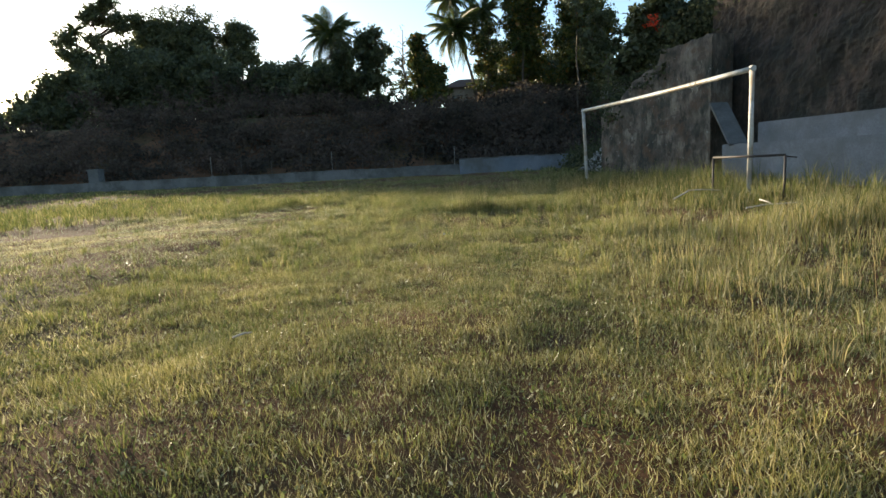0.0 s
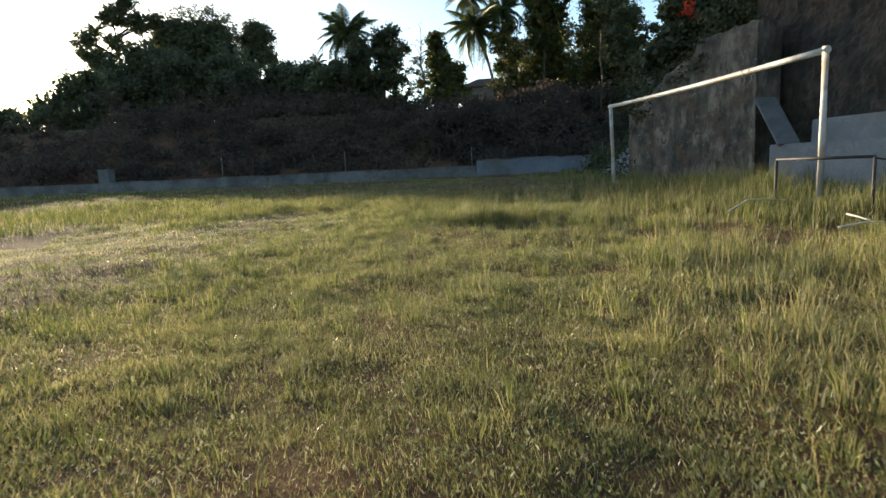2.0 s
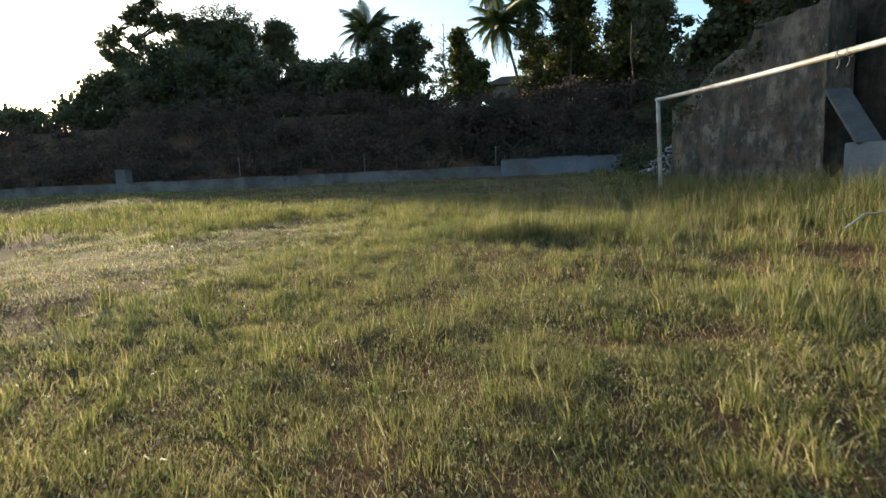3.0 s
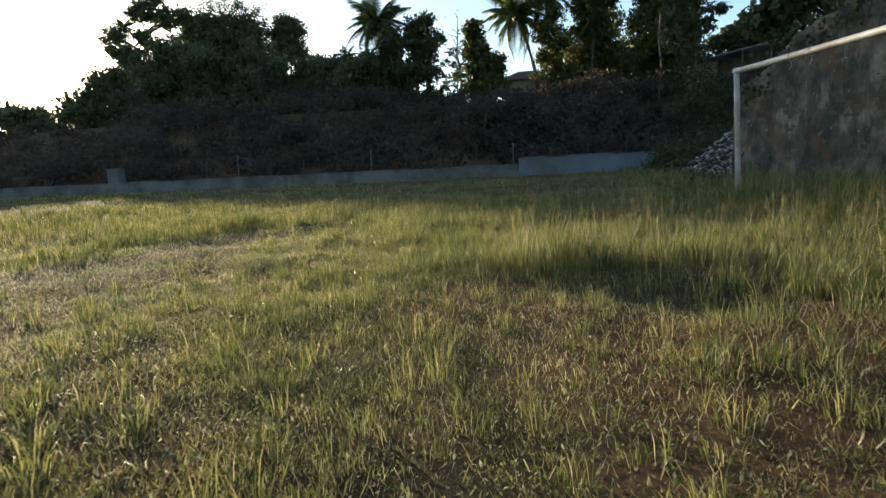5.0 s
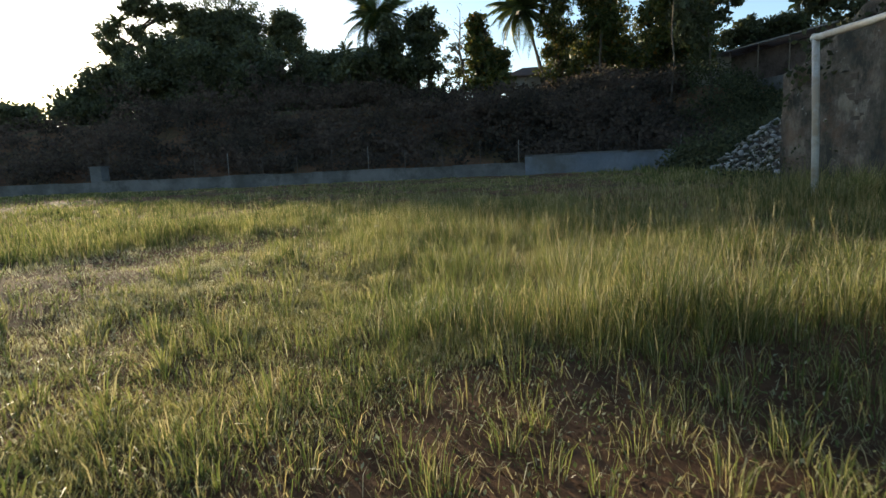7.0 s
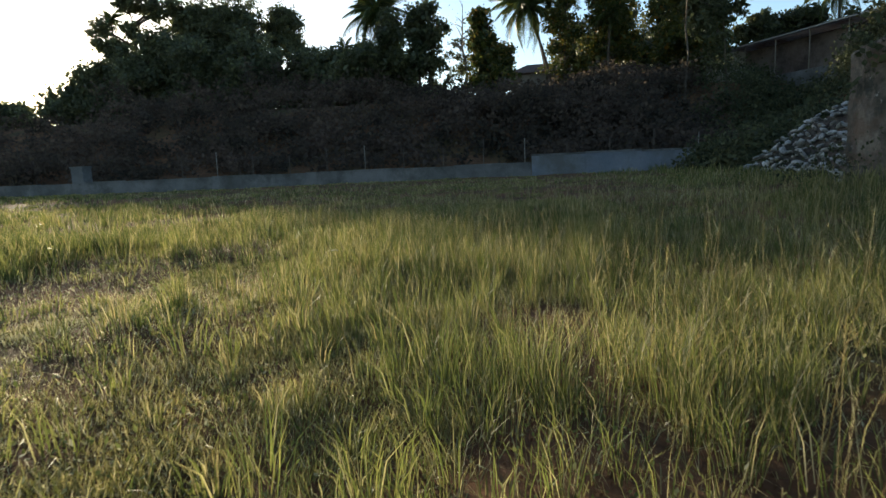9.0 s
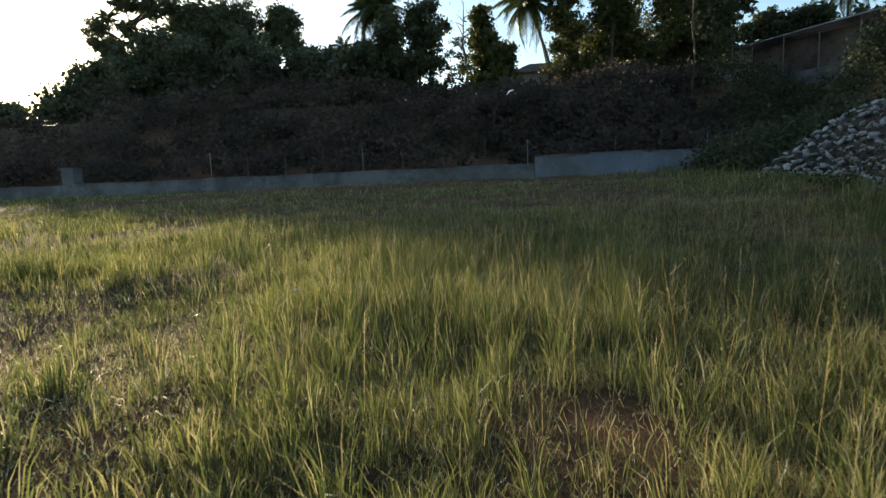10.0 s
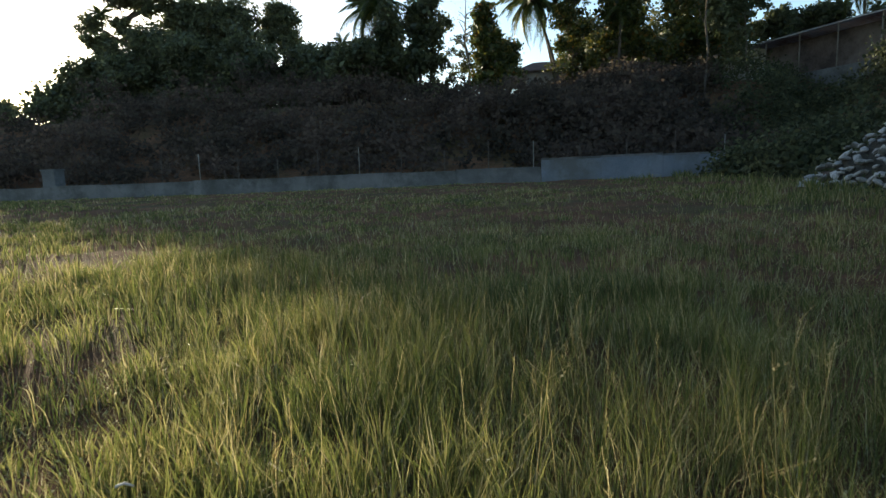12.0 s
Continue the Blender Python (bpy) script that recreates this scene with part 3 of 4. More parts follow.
def palm(x, y, top, seed, lean=(0.0, 0.0), scale=1.0, n=20, label="tall coconut palm with drooping feathered fronds"):
    r = random.Random(seed)
    z0 = ground_at(x, y)
    h = top - z0 - 1.2 * scale
    t = thing("coconut_palm", label, "palm", (x, y, z0), "coconut palms in the wood")
    bm = bmesh.new()
    pts = [Vector((lean[0] * (k / 10) ** 1.5, lean[1] * (k / 10) ** 1.5, -0.3 + (h + 0.3) * k / 10)) for k in range(11)]
    tube(bm, pts, [0.17 * (1.4 if k == 0 else 1 - 0.35 * k / 10) for k in range(11)], 8)
    part("trunk", bm, M_BARK, t)
    for k in range(n):
        f = k / n
        me = FRONDS[0 if f < 0.35 else 1 if f < 0.7 else 2]
        ob = new("frond", me)
        ob.parent = t
        tilt = 66 - 112 * f + r.uniform(-8, 8)
        ob.matrix_local = Matrix.Translation(pts[-1]) @ Matrix.Rotation(2.4 * k + r.uniform(-0.2, 0.2), 4, "Z") @ Matrix.Rotation(radians(-tilt), 4, "Y") @ Matrix.Scale(scale * r.uniform(0.85, 1.1), 4)
    bm = bmesh.new()
    for k in range(7):
        a = k * 0.9
        s = bmesh.ops.create_icosphere(bm, subdivisions=1, radius=0.15)
        bmesh.ops.translate(bm, vec=pts[-1] + Vector((0.28 * math.cos(a), 0.28 * math.sin(a), -0.25 - 0.1 * (k % 2))), verts=s["verts"])
    part("coconuts", bm, M_FROND, t, "cluster of green coconuts")
    return t


def banana(x, y, top, seed):
    r = random.Random(seed)
    z0 = ground_at(x, y)
    h = top - z0
    t = thing("banana_plant", "banana plant with broad torn upright leaves", "plant", (x, y, z0), "banana plants on the bank")
    bm = bmesh.new()
    tube(bm, [(0, 0, -0.2), (0.05, 0, h * 0.4), (0, 0.05, h * 0.62)], [0.16, 0.13, 0.08], 8)
    part("stem", bm, M_FROND, t)
    for k in range(7):
        bm = bmesh.new()
        L, W = r.uniform(2.0, 2.7), 0.36
        prev = None
        for i in range(9):
            f = i / 8
            c = Vector((L * (0.55 * f + 0.25 * f * f), 0, L * (0.85 * f - 0.55 * f * f * f)))
            w = W * math.sin(math.pi * min(0.08 + f * 0.92, 1)) * r.uniform(0.8, 1.1) + 0.01
            row = [bm.verts.new(c + Vector((0, -w, 0.12 * w))), bm.verts.new(c), bm.verts.new(c + Vector((0, w, 0.12 * w)))]
            if prev:
                bm.faces.new((prev[0], prev[1], row[1], row[0]))
                bm.faces.new((prev[1], prev[2], row[2], row[1]))
            prev = row
        ob = part("leaf", bm, M_FROND, t)
        ob.matrix_local = Matrix.Translation((0, 0, h * 0.6 - 0.05)) @ Matrix.Rotation(k * 2.4, 4, "Z") @ Matrix.Rotation(radians(-r.uniform(5, 40)), 4, "Y") @ Matrix.Scale(h * 0.42 / 2.0, 4)
    return t


# left edge of the wood, below the sun's height
tree("broadleaf_tree", "lower dark broadleaf tree at the end of the wood", -60, 70, 11.2, 5.0, 21, 5000, 0.5, low=0.15)
tree("broadleaf_tree", "low rounded dark broadleaf tree", -69, 68, 10.4, 5.5, 22, 4500, 0.5, low=0.1)
tree("broadleaf_tree", "low rounded dark broadleaf tree", -80, 66, 10.0, 6.5, 23, 4500, 0.55, low=0.1)
lobed_tree("broadleaf_tree", "dense broadleaf tree below a ragged taller one", -51.5, 78, [(-49.7, 14.1, 5.2, 3.8), (-56.25, 13.6, 2.6, 2.9), (-52.8, 14.0, 2.6, 3.2), (-46.5, 9.5, 4.2, 3.2), (-45.6, 16.9, 2.8, 3.7), (-58.4, 11.4, 3.3, 2.4), (-54.4, 9.7, 5.8, 3.1)], 24, 0.95, 0.34)
lobed_tree("broadleaf_tree", "tall broadleaf tree with ragged spreading limbs", -49.0, 80, [(-49.2, 24.3, 2.4, 1.6), (-51.1, 23.6, 1.1, 1.0), (-54.5, 21.1, 1.6, 1.2), (-47.2, 25.2, 1.4, 1.1), (-53.5, 18.8, 1.8, 1.5), (-46.2, 22.7, 1.5, 1.3), (-44.6, 23.2, 1.2, 1.1), (-50.2, 20.3, 1.8, 1.6), (-52.0, 18.2, 2.2, 1.6)], 25, 0.6, 0.27, 1.2, 0.4)
lobed_tree("domed_tree", "broad dense dark tree with a domed crown", -41.0, 84, [(-40.3, 21.0, 6.0, 5.6), (-37.4, 20.0, 3.4, 4.4), (-43.7, 20.8, 3.0, 4.2), (-42.1, 15.3, 6.9, 4.8), (-36.0, 15.8, 3.4, 3.2)], 26, 0.8, 0.28)
lobed_tree("domed_tree", "dense dark tree with a rounded crown", -32.6, 88, [(-32.6, 22.6, 2.4, 2.1), (-31.3, 21.2, 1.8, 2.0), (-34.4, 20.7, 1.8, 2.1), (-32.6, 18.9, 2.3, 1.8), (-30.6, 18.4, 1.5, 1.5)], 27, 0.6, 0.26, 0.9, 0.5)
tree("broadleaf_tree", "dark leafy tree in the wood", -40.5, 77, 18.6, 5.6, 67, 12000, 0.42, low=0.1)
tree("broadleaf_tree", "dark leafy tree in the wood", -34.0, 77, 18.6, 5.6, 28, 14000, 0.42, low=0.1)
tree("broadleaf_tree", "dark leafy tree in the wood", -46.0, 77, 18.4, 5.6, 29, 14000, 0.42, low=0.1)
tree("broadleaf_tree", "dark leafy tree in the wood", -26.5, 78, 17.4, 5.4, 30, 14000, 0.42, low=0.1)
tree("broadleaf_tree", "dark leafy tree in the wood", -20.5, 75, 15.4, 4.8, 31, 12000, 0.42, low=0.1)
tree("broadleaf_tree", "dark leafy tree in the wood", -15.6, 69, 13.8, 4.2, 32, 11000, 0.42, low=0.1)
lobed_tree("broadleaf_tree", "dark leafy tree beside a palm, with gaps of sky", -10.0, 66, [(-10.0, 15.7, 1.7, 1.4), (-8.9, 16.1, 1.3, 1.0), (-8.0, 14.4, 1.0, 1.1), (-10.4, 13.6, 1.4, 1.6), (-9.0, 12.9, 1.6, 1.6), (-10.8, 10.8, 2.9, 1.9), (-8.5, 11.3, 1.2, 1.2)], 33, 0.55, 0.26, 0.9, 0.5)
lobed_tree("creeper_covered_tree", "dark creeper-covered tree beneath a palm's crown", -12.6, 63.2, [(-11.8, 14.0, 1.2, 1.8), (-12.2, 12.0, 1.6, 1.8), (-14.3, 11.0, 2.3, 1.8), (-15.8, 10.6, 1.8, 1.6)], 133, 0.6, 0.26)
for x, y, top, seed in ((-45, 90, 15.5, 201), (-37, 92, 16.5, 202), (-29.5, 91, 16.0, 203), (-22, 90, 14.5, 204), (-14.5, 86, 12.6, 205)):
    tree("broadleaf_tree", "low dense dark tree filling the wood", x, y, top, 5.2, seed, 7000, 0.5, low=0.0)
palm(-13.6, 65.2, 17.4, 41, (-0.1, 0), 1.2, 30)
palm(-19.6, 72.5, 15.2, 42, (0.3, 0), 0.55, 14, "small palm top rising out of the dark trees")
palm(-52.7, 80.5, 23.0, 43, (-0.6, 0), 0.62, 16, "small palm top rising out of the dark trees")
lobed_tree("slender_tree", "slender open tree with airy tufts of leaves", -6.4, 72, [(-6.4, 14.1, 0.8, 0.6), (-7.3, 12.8, 1.0, 0.45), (-5.6, 12.5, 1.0, 0.45), (-6.3, 11.4, 1.3, 0.5), (-7.2, 10.5, 1.0, 0.5), (-5.3, 10.0, 1.0, 0.5), (-6.4, 9.2, 1.4, 0.7)], 34, 0.36, 0.22, 0.95, 0.1, girth=0.5)
banana(-9.2, 69.0, 10.6, 51)
banana(-7.9, 69.5, 10.0, 52)
banana(-10.3, 68.0, 9.6, 53)
lobed_tree("creeper_covered_tree", "narrow tree smothered in hanging creeper", -3.2, 68, [(-4.1, 15.7, 0.9, 0.8), (-3.8, 14.2, 1.2, 1.1), (-3.5, 12.8, 1.5, 1.4), (-2.9, 11.3, 2.0, 1.6), (-1.7, 11.9, 1.1, 1.2), (-2.8, 9.4, 2.7, 1.4)], 35, 0.5, 0.25, 1.0, 0.9, M_LEAF_Y)
tree("dead_tree", "bare leafless tree with fine grey twigs", -5.7, 69, 18.4, 2.4, 36, 60, 0.2, bark=M_PALE_BARK, low=0.4, kind_of="tree")
palm(3.3, 70, 18.3, 44, (-2.6, 0), 1.25, 32)
palm(3.2, 74, 22.9, 45, (-3.3, 0), 1.05, 24)
palm(4.3, 71.2, 20.2, 46, (-0.4, 0), 1.05, 26)
lobed_tree("broadleaf_tree", "leafy tree hung with creeper under a palm", 4.4, 70, [(4.2, 16.1, 1.9, 1.7), (3.3, 14.6, 1.2, 1.2), (5.0, 14.0, 1.5, 1.4), (3.6, 12.3, 1.1, 1.2), (5.6, 11.9, 1.2, 1.5), (4.6, 10.3, 2.7, 0.9)], 136, 0.48, 0.24, 0.8, 0.3, M_LEAF_Y)
lobed_tree("broadleaf_tree", "tall dense dark tree with reddish old leaves", 8.8, 68, [(8.2, 20.1, 2.4, 2.4), (7.5, 17.4, 1.6, 1.7), (9.2, 17.3, 1.7, 1.8), (7.9, 14.9, 1.4, 1.5), (9.4, 14.5, 1.7, 1.8), (8.4, 12.0, 2.2, 1.9), (10.3, 11.6, 1.7, 2.1), (10.1, 19.1, 1.5, 1.8)], 37, 0.55, 0.26, 0.9, 0.5, M_LEAF_Y)
palm(8.3, 67.4, 15.4, 47, (0.2, 0), 0.7, 20, "coconut palm with yellowing skirts of fronds")
lobed_tree("broadleaf_tree", "tall open tree with a pale trunk", 14.6, 65, [(14.0, 17.2, 2.2, 2.1), (12.9, 14.3, 1.5, 1.8), (15.5, 14.5, 1.8, 1.9), (14.0, 11.9, 2.3, 1.9), (16.9, 15.8, 1.8, 2.0), (17.4, 12.6, 1.7, 1.9), (16.4, 10.6, 2.3, 1.7), (12.2, 10.9, 1.8, 1.8), (14.0, 19.6, 2.7, 1.9)], 39, 0.5, 0.25, 0.85, 0.32, M_LEAF_Y, M_PALE_BARK, 0.8)
tree("slender_tree", "slim tree with a straight pale trunk", 15.1, 66, 24.5, 3.0, 40, 6500, 0.32, M_LEAF, M_PALE_BARK, 0.5, 0.3, girth=0.6)
tree("broadleaf_tree", "tall open tree with a pale leaning trunk", 17.1, 75, 26.0, 3.2, 90, 5500, 0.34, M_LEAF_Y, M_PALE_BARK, 0.5, 0.35, 0.09, girth=0.6)
lobed_tree("slender_tree", "slim straight tree with a high open crown", 12.1, 54.7, [(12.2, 15.5, 1.2, 1.0), (11.4, 17.0, 1.3, 1.1), (12.9, 17.5, 1.4, 1.2), (12.1, 19.5, 1.8, 1.5)], 61, 0.4, 0.2, 0.9, 0.2, M_LEAF, M_BARK, 0.35)
lobed_tree("broadleaf_tree", "tall forked tree with open foliage beside the building", 16.1, 58, [(14.0, 11.0, 0.9, 1.1), (15.1, 12.2, 1.2, 1.1), (16.9, 12.1, 0.6, 0.5), (15.6, 10.2, 0.6, 0.5), (13.6, 13.0, 0.9, 0.9), (17.3, 13.3, 0.9, 0.5), (15.3, 14.6, 1.5, 1.0)], 161, 0.36, 0.22, 0.9, 0.25, girth=0.5)
lobed_tree("bushy_tree", "rounded leafy tree behind the long building", 25.4, 74, [(22.8, 13.2, 1.4, 1.0), (24.6, 13.9, 1.5, 1.3), (26.2, 14.1, 1.1, 1.0), (28.1, 14.4, 1.4, 1.0), (29.6, 14.6, 1.4, 1.0), (26.0, 12.2, 3.4, 1.6)], 162, 0.5, 0.26, 1.0, 0.6)
for x, y, top, seed in ((8.2, 75, 14.5, 81), (12.6, 77, 15.0, 82), (17.4, 78, 14.2, 83), (13.0, 92, 24.0, 91), (19.5, 94, 23.0, 92), (7.5, 93, 22.0, 93), (25.0, 90, 14.6, 95), (22.4, 80, 13.2, 84)):
    tree("broadleaf_tree", "low dense dark tree filling the wood", x, y, top, 3.6, seed, 7000, 0.42, low=0.05)
tree("broadleaf_tree", "dark leafy tree behind the building", 30.5, 76, 14.6, 4.5, 62, 6000, 0.42, low=0.2)
tree("broadleaf_tree", "dark leafy tree behind the building", 34.0, 72, 14.8, 5.0, 63, 6000, 0.42, low=0.2)
palm(30.0, 70, 17.0, 49, (0, 0), 1.0, 18)
lobed_tree("flame_tree", "dark spreading tree with scarlet blossom behind the ruined wall", 9.6, 21.5, [(6.9, 4.4, 0.5, 0.4), (7.5, 4.8, 0.6, 0.5), (8.0, 5.5, 0.6, 0.6), (8.6, 5.8, 0.7, 0.6), (9.2, 6.0, 0.7, 0.6), (9.8, 6.2, 0.7, 0.6), (8.6, 6.8, 0.8, 0.6), (9.6, 5.6, 0.6, 0.5), (7.7, 6.2, 0.5, 0.4), (8.2, 5.0, 0.5, 0.4)], 64, 0.26, 0.13, 1.0, 0.8, girth=0.45, flower=((8.0, 5.7), (7.8, 5.9)))


# ---- undergrowth on the banks ----
def thicket(name, label, boxes, count, size, seed, mat, more=()):
    """Bushes of leaves heaped over stretches of ground: x0, x1, y0, y1, lowest and highest clump."""
    r = np.random.default_rng(seed)
    centres, radii = [], []
    for x0, x1, y0, y1, h0, h1, n in boxes:
        x, y = r.uniform(x0, x1, n), r.uniform(y0, y1, n)
        z = land(x, y) + (h0 + (h1 - h0) * (0.15 + lattice(x, y, 4.0, seed) ** 1.6 * 1.3)) * r.uniform(0.4, 1.1, n)
        centres += list(zip(x, y, z))
        radii += list(r.uniform(0.6, 1.5, n))
    for c, q in more:
        centres.append(c)
        radii.append(q)
    ob = leaf_cloud(name, centres, radii, count, size, seed, mat, None, label)
    return tagged(ob, "", "undergrowth", kind="stuff")


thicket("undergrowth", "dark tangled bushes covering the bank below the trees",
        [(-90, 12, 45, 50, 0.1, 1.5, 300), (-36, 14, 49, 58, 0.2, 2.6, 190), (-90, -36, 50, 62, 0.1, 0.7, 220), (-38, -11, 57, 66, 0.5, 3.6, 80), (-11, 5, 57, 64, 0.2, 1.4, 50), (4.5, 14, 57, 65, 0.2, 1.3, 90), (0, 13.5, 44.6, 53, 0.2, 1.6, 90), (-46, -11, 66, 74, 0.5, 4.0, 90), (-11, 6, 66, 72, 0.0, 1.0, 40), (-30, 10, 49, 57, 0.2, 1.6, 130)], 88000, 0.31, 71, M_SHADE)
thicket("creeper_bank", "green bushes and creepers on the slope beside the rubble",
        [(9.0, 14, 27, 42, 0.0, 0.8, 90), (12, 22, 36, 56, 0.0, 0.7, 130), (14, 20, 48, 61, 0.3, 2.6, 80), (18, 24, 40, 50, 0.6, 4.4, 80), (8.6, 12, 34, 43, 0.0, 1.3, 60)], 55000, 0.2, 72, M_CREEPER)
r = random.Random(77)
over = []
for k in range(150):
    u = r.uniform(1.8, 5.25)
    hang = k % 5 == 0
    p = WM @ Vector((u, r.uniform(-0.1, 0.06) if hang else r.uniform(-1.5, -0.15), wall_top(u) + (r.uniform(-0.75, 0.05) if hang else r.uniform(-0.05, 0.15) + (1.4 if k % 2 else 0.3) * r.random())))
    over.append((tuple(p), r.uniform(0.16, 0.34)))
thicket("wall_creeper", "dark creeper hanging over the top of the ruined wall",
        [(9.2, 12, 18.5, 24, 0.4, 2.4, 60), (11.6, 15, 8, 18, 0.3, 1.6, 50)], 26000, 0.13, 73, M_CREEPER, over)
thicket("wall_weeds", "weeds sprouting at the foot of the ruined wall",
        [(5.6, 6.1, 20.6, 21.8, 0.1, 0.5, 8)], 1300, 0.07, 74, M_CREEPER)


# ---- buildings ----
def house():
    t = thing("house", "plastered house with a dark hipped tile roof among the trees", "house", (2.0, 77, ground_at(2.0, 77)))
    zb = ground_at(2.0, 77)
    bm = bmesh.new()
    add_box(bm, -3.0, -3.0, -0.5, 3.0, 3.0, 10.9 - zb)
    part("wall", bm, M_HOUSE, t)
    bm = bmesh.new()
    e, zt, ze = 3.5, 12.25 - zb, 10.75 - zb
    b = [bm.verts.new(v) for v in ((-e, -e, ze), (e, -e, ze), (e, e, ze), (-e, e, ze))]
    u = [bm.verts.new(v) for v in ((-e, -e, ze + 0.12), (e, -e, ze + 0.12), (e, e, ze + 0.12), (-e, e, ze + 0.12))]
    r0, r1 = bm.verts.new((-1.2, 0, zt)), bm.verts.new((1.2, 0, zt))
    bm.faces.new(b[::-1])
    for k in range(4):
        bm.faces.new((b[k], b[(k + 1) % 4], u[(k + 1) % 4], u[k]))
    for f in ((u[0], u[1], r1, r0), (u[2], u[3], r0, r1), (u[1], u[2], r1), (u[3], u[0], r0)):
        bm.faces.new(f)
    part("roof", bm, M_ROOF, t)
    for x in (-1.9, 0.9):
        bm = bmesh.new()
        add_box(bm, x, -3.06, 1.0, x + 1.1, -2.98, 2.3)
        w = part("window", bm, M_GLASS, t)
        bm = bmesh.new()
        add_box(bm, x - 0.08, -3.1, 0.9, x + 1.18, -3.0, 0.99)
        add_box(bm, x - 0.08, -3.1, 2.31, x + 1.18, -3.0, 2.4)
        part("frame", bm, M_ROOF, w)


house()


def long_building():
    a, b = Vector((17.1, 68, 0)), Vector((24.5, 52, 0))
    u = (b - a).normalized()
    nrm = Vector((u.y, -u.x, 0))
    if nrm.x > 0:
        nrm = -nrm
    L = (b - a).length
    zb = 7.2
    m = Matrix(((u.x, nrm.x, 0, a.x), (u.y, nrm.y, 0, a.y), (0, 0, 1, zb), (0, 0, 0, 1)))
    t = thing("long_building", "long low building with rusty tin roof and veranda posts", "building")
    t.matrix_world = m
    bm = bmesh.new()
    add_box(bm, 0, -6, -3.0, L, -1.2, 2.7)
    part("wall", bm, M_SHED, t)
    bm = bmesh.new()
    add_box(bm, 0.8, -1.1, -2.0, 4.2, 0.16, 2.75, 0.02)
    part("end_room", bm, M_HOUSE, t, "pale plastered end room")
    bm = bmesh.new()
    add_box(bm, 4.25, -1.25, -3.0, L + 0.2, 0.1, 0.0, 0.02)
    part("veranda_floor", bm, M_OLDCONC, t)
    bm = bmesh.new()
    n = 90
    rows = []
    for i in range(n + 1):
        x = -0.5 + (L + 1) * i / n
        dz = 0.03 * (i % 2)
        rows.append([bm.verts.new((x, 0.35, 3.05 + dz)), bm.verts.new((x, -3.4, 3.6 + dz)), bm.verts.new((x, -6.6, 3.0 + dz))])
    for p, q in zip(rows, rows[1:]):
        for k in range(2):
            bm.faces.new((p[k], q[k], q[k + 1], p[k + 1]))
    r = bmesh.ops.solidify(bm, geom=bm.faces[:], thickness=0.05)
    part("roof", bm, M_TIN, t)
    bm = bmesh.new()
    add_box(bm, -0.5, 0.36, 2.93, L + 0.5, 0.39, 3.02)
    part("fascia", bm, M_HOUSE, t, "pale fascia board along the eave")
    k = 5.2
    while k < L:
        bm = bmesh.new()
        tube(bm, [(k, 0, 0), (k, 0, 3.1)], [0.045, 0.045], 8)
        part("post", bm, M_PALE_BARK, t)
        k += 3.1


long_building()


# ---- heap of white rubble stones ----
def stone_mesh(seed):
    bm = bmesh.new()
    bmesh.ops.create_icosphere(bm, subdivisions=1, radius=0.5)
    r = random.Random(seed)
    for v in bm.verts:
        v.co *= 1 + r.uniform(-0.32, 0.2)
        v.co.z *= 0.44
        v.co.y *= 0.8
    me = bpy.data.meshes.new("stone")
    bm.to_mesh(me)
    bm.free()
    me.materials.append(M_STONE)
    return me


def heap_foot(y):
    return float(np.interp(y, [21.6, 23, 24.5, 26, 27.4], [6.35, 6.65, 6.7, 6.5, 6.3]))


def heap_z(x, y):
    f = x - heap_foot(y)
    return ground_at(x, y) * 0 + 0.12 + max(0.0, min(f * 1.3, float(np.interp(y, [21.6, 24, 26, 27.0, 27.6], [2.25, 2.1, 1.7, 1.0, 0.2]))))


heap = thing("rubble_heap", "sloping heap of pale grey rubble stones against the ruined wall", "rubble")
bm = bmesh.new()
rows = []
for i in range(16):
    y = 21.5 + 6.2 * i / 15
    rows.append([bm.verts.new((heap_foot(y) - 0.1 + 0.3 * k, y, heap_z(heap_foot(y) - 0.1 + 0.3 * k, y) - 0.16)) for k in range(10)])
for a, b in zip(rows, rows[1:]):
    for k in range(9):
        bm.faces.new((a[k], a[k + 1], b[k + 1], b[k]))
part("earth_core", bm, M_EARTH, heap)
STONES = [stone_mesh(80 + k) for k in range(6)]
r = random.Random(90)
for i in range(23):
    y = 21.7 + 5.7 * i / 22
    for k in range(13):
        x = heap_foot(y) + 0.02 + 0.145 * k + r.uniform(-0.06, 0.06)
        yy = y + r.uniform(-0.12, 0.12) + (0.16 if k % 2 else 0)
        s = r.uniform(0.17, 0.34) if k < 3 else r.uniform(0.13, 0.3)
        ob = new("stone", STONES[(i * 5 + k * 3) % 6])
        ob.parent = heap
        ob.matrix_local = Matrix.Translation((x, yy, heap_z(x, yy) - 0.02)) @ Euler((r.uniform(-0.4, 0.4), r.uniform(-0.9, 0.0), r.uniform(0, 6.3))).to_matrix().to_4x4() @ Matrix.Scale(s, 4)


# ---- litter in the grass ----
def stick(name, label, category, pts, r0, mat):
    bm = bmesh.new()
    tube(bm, [(x, y, ground_at(x, y) + z) for x, y, z in pts], [r0 * (1 - 0.5 * k / len(pts)) for k in range(len(pts))], 6)
    return tagged(part(name, bm, mat, None), label, category)


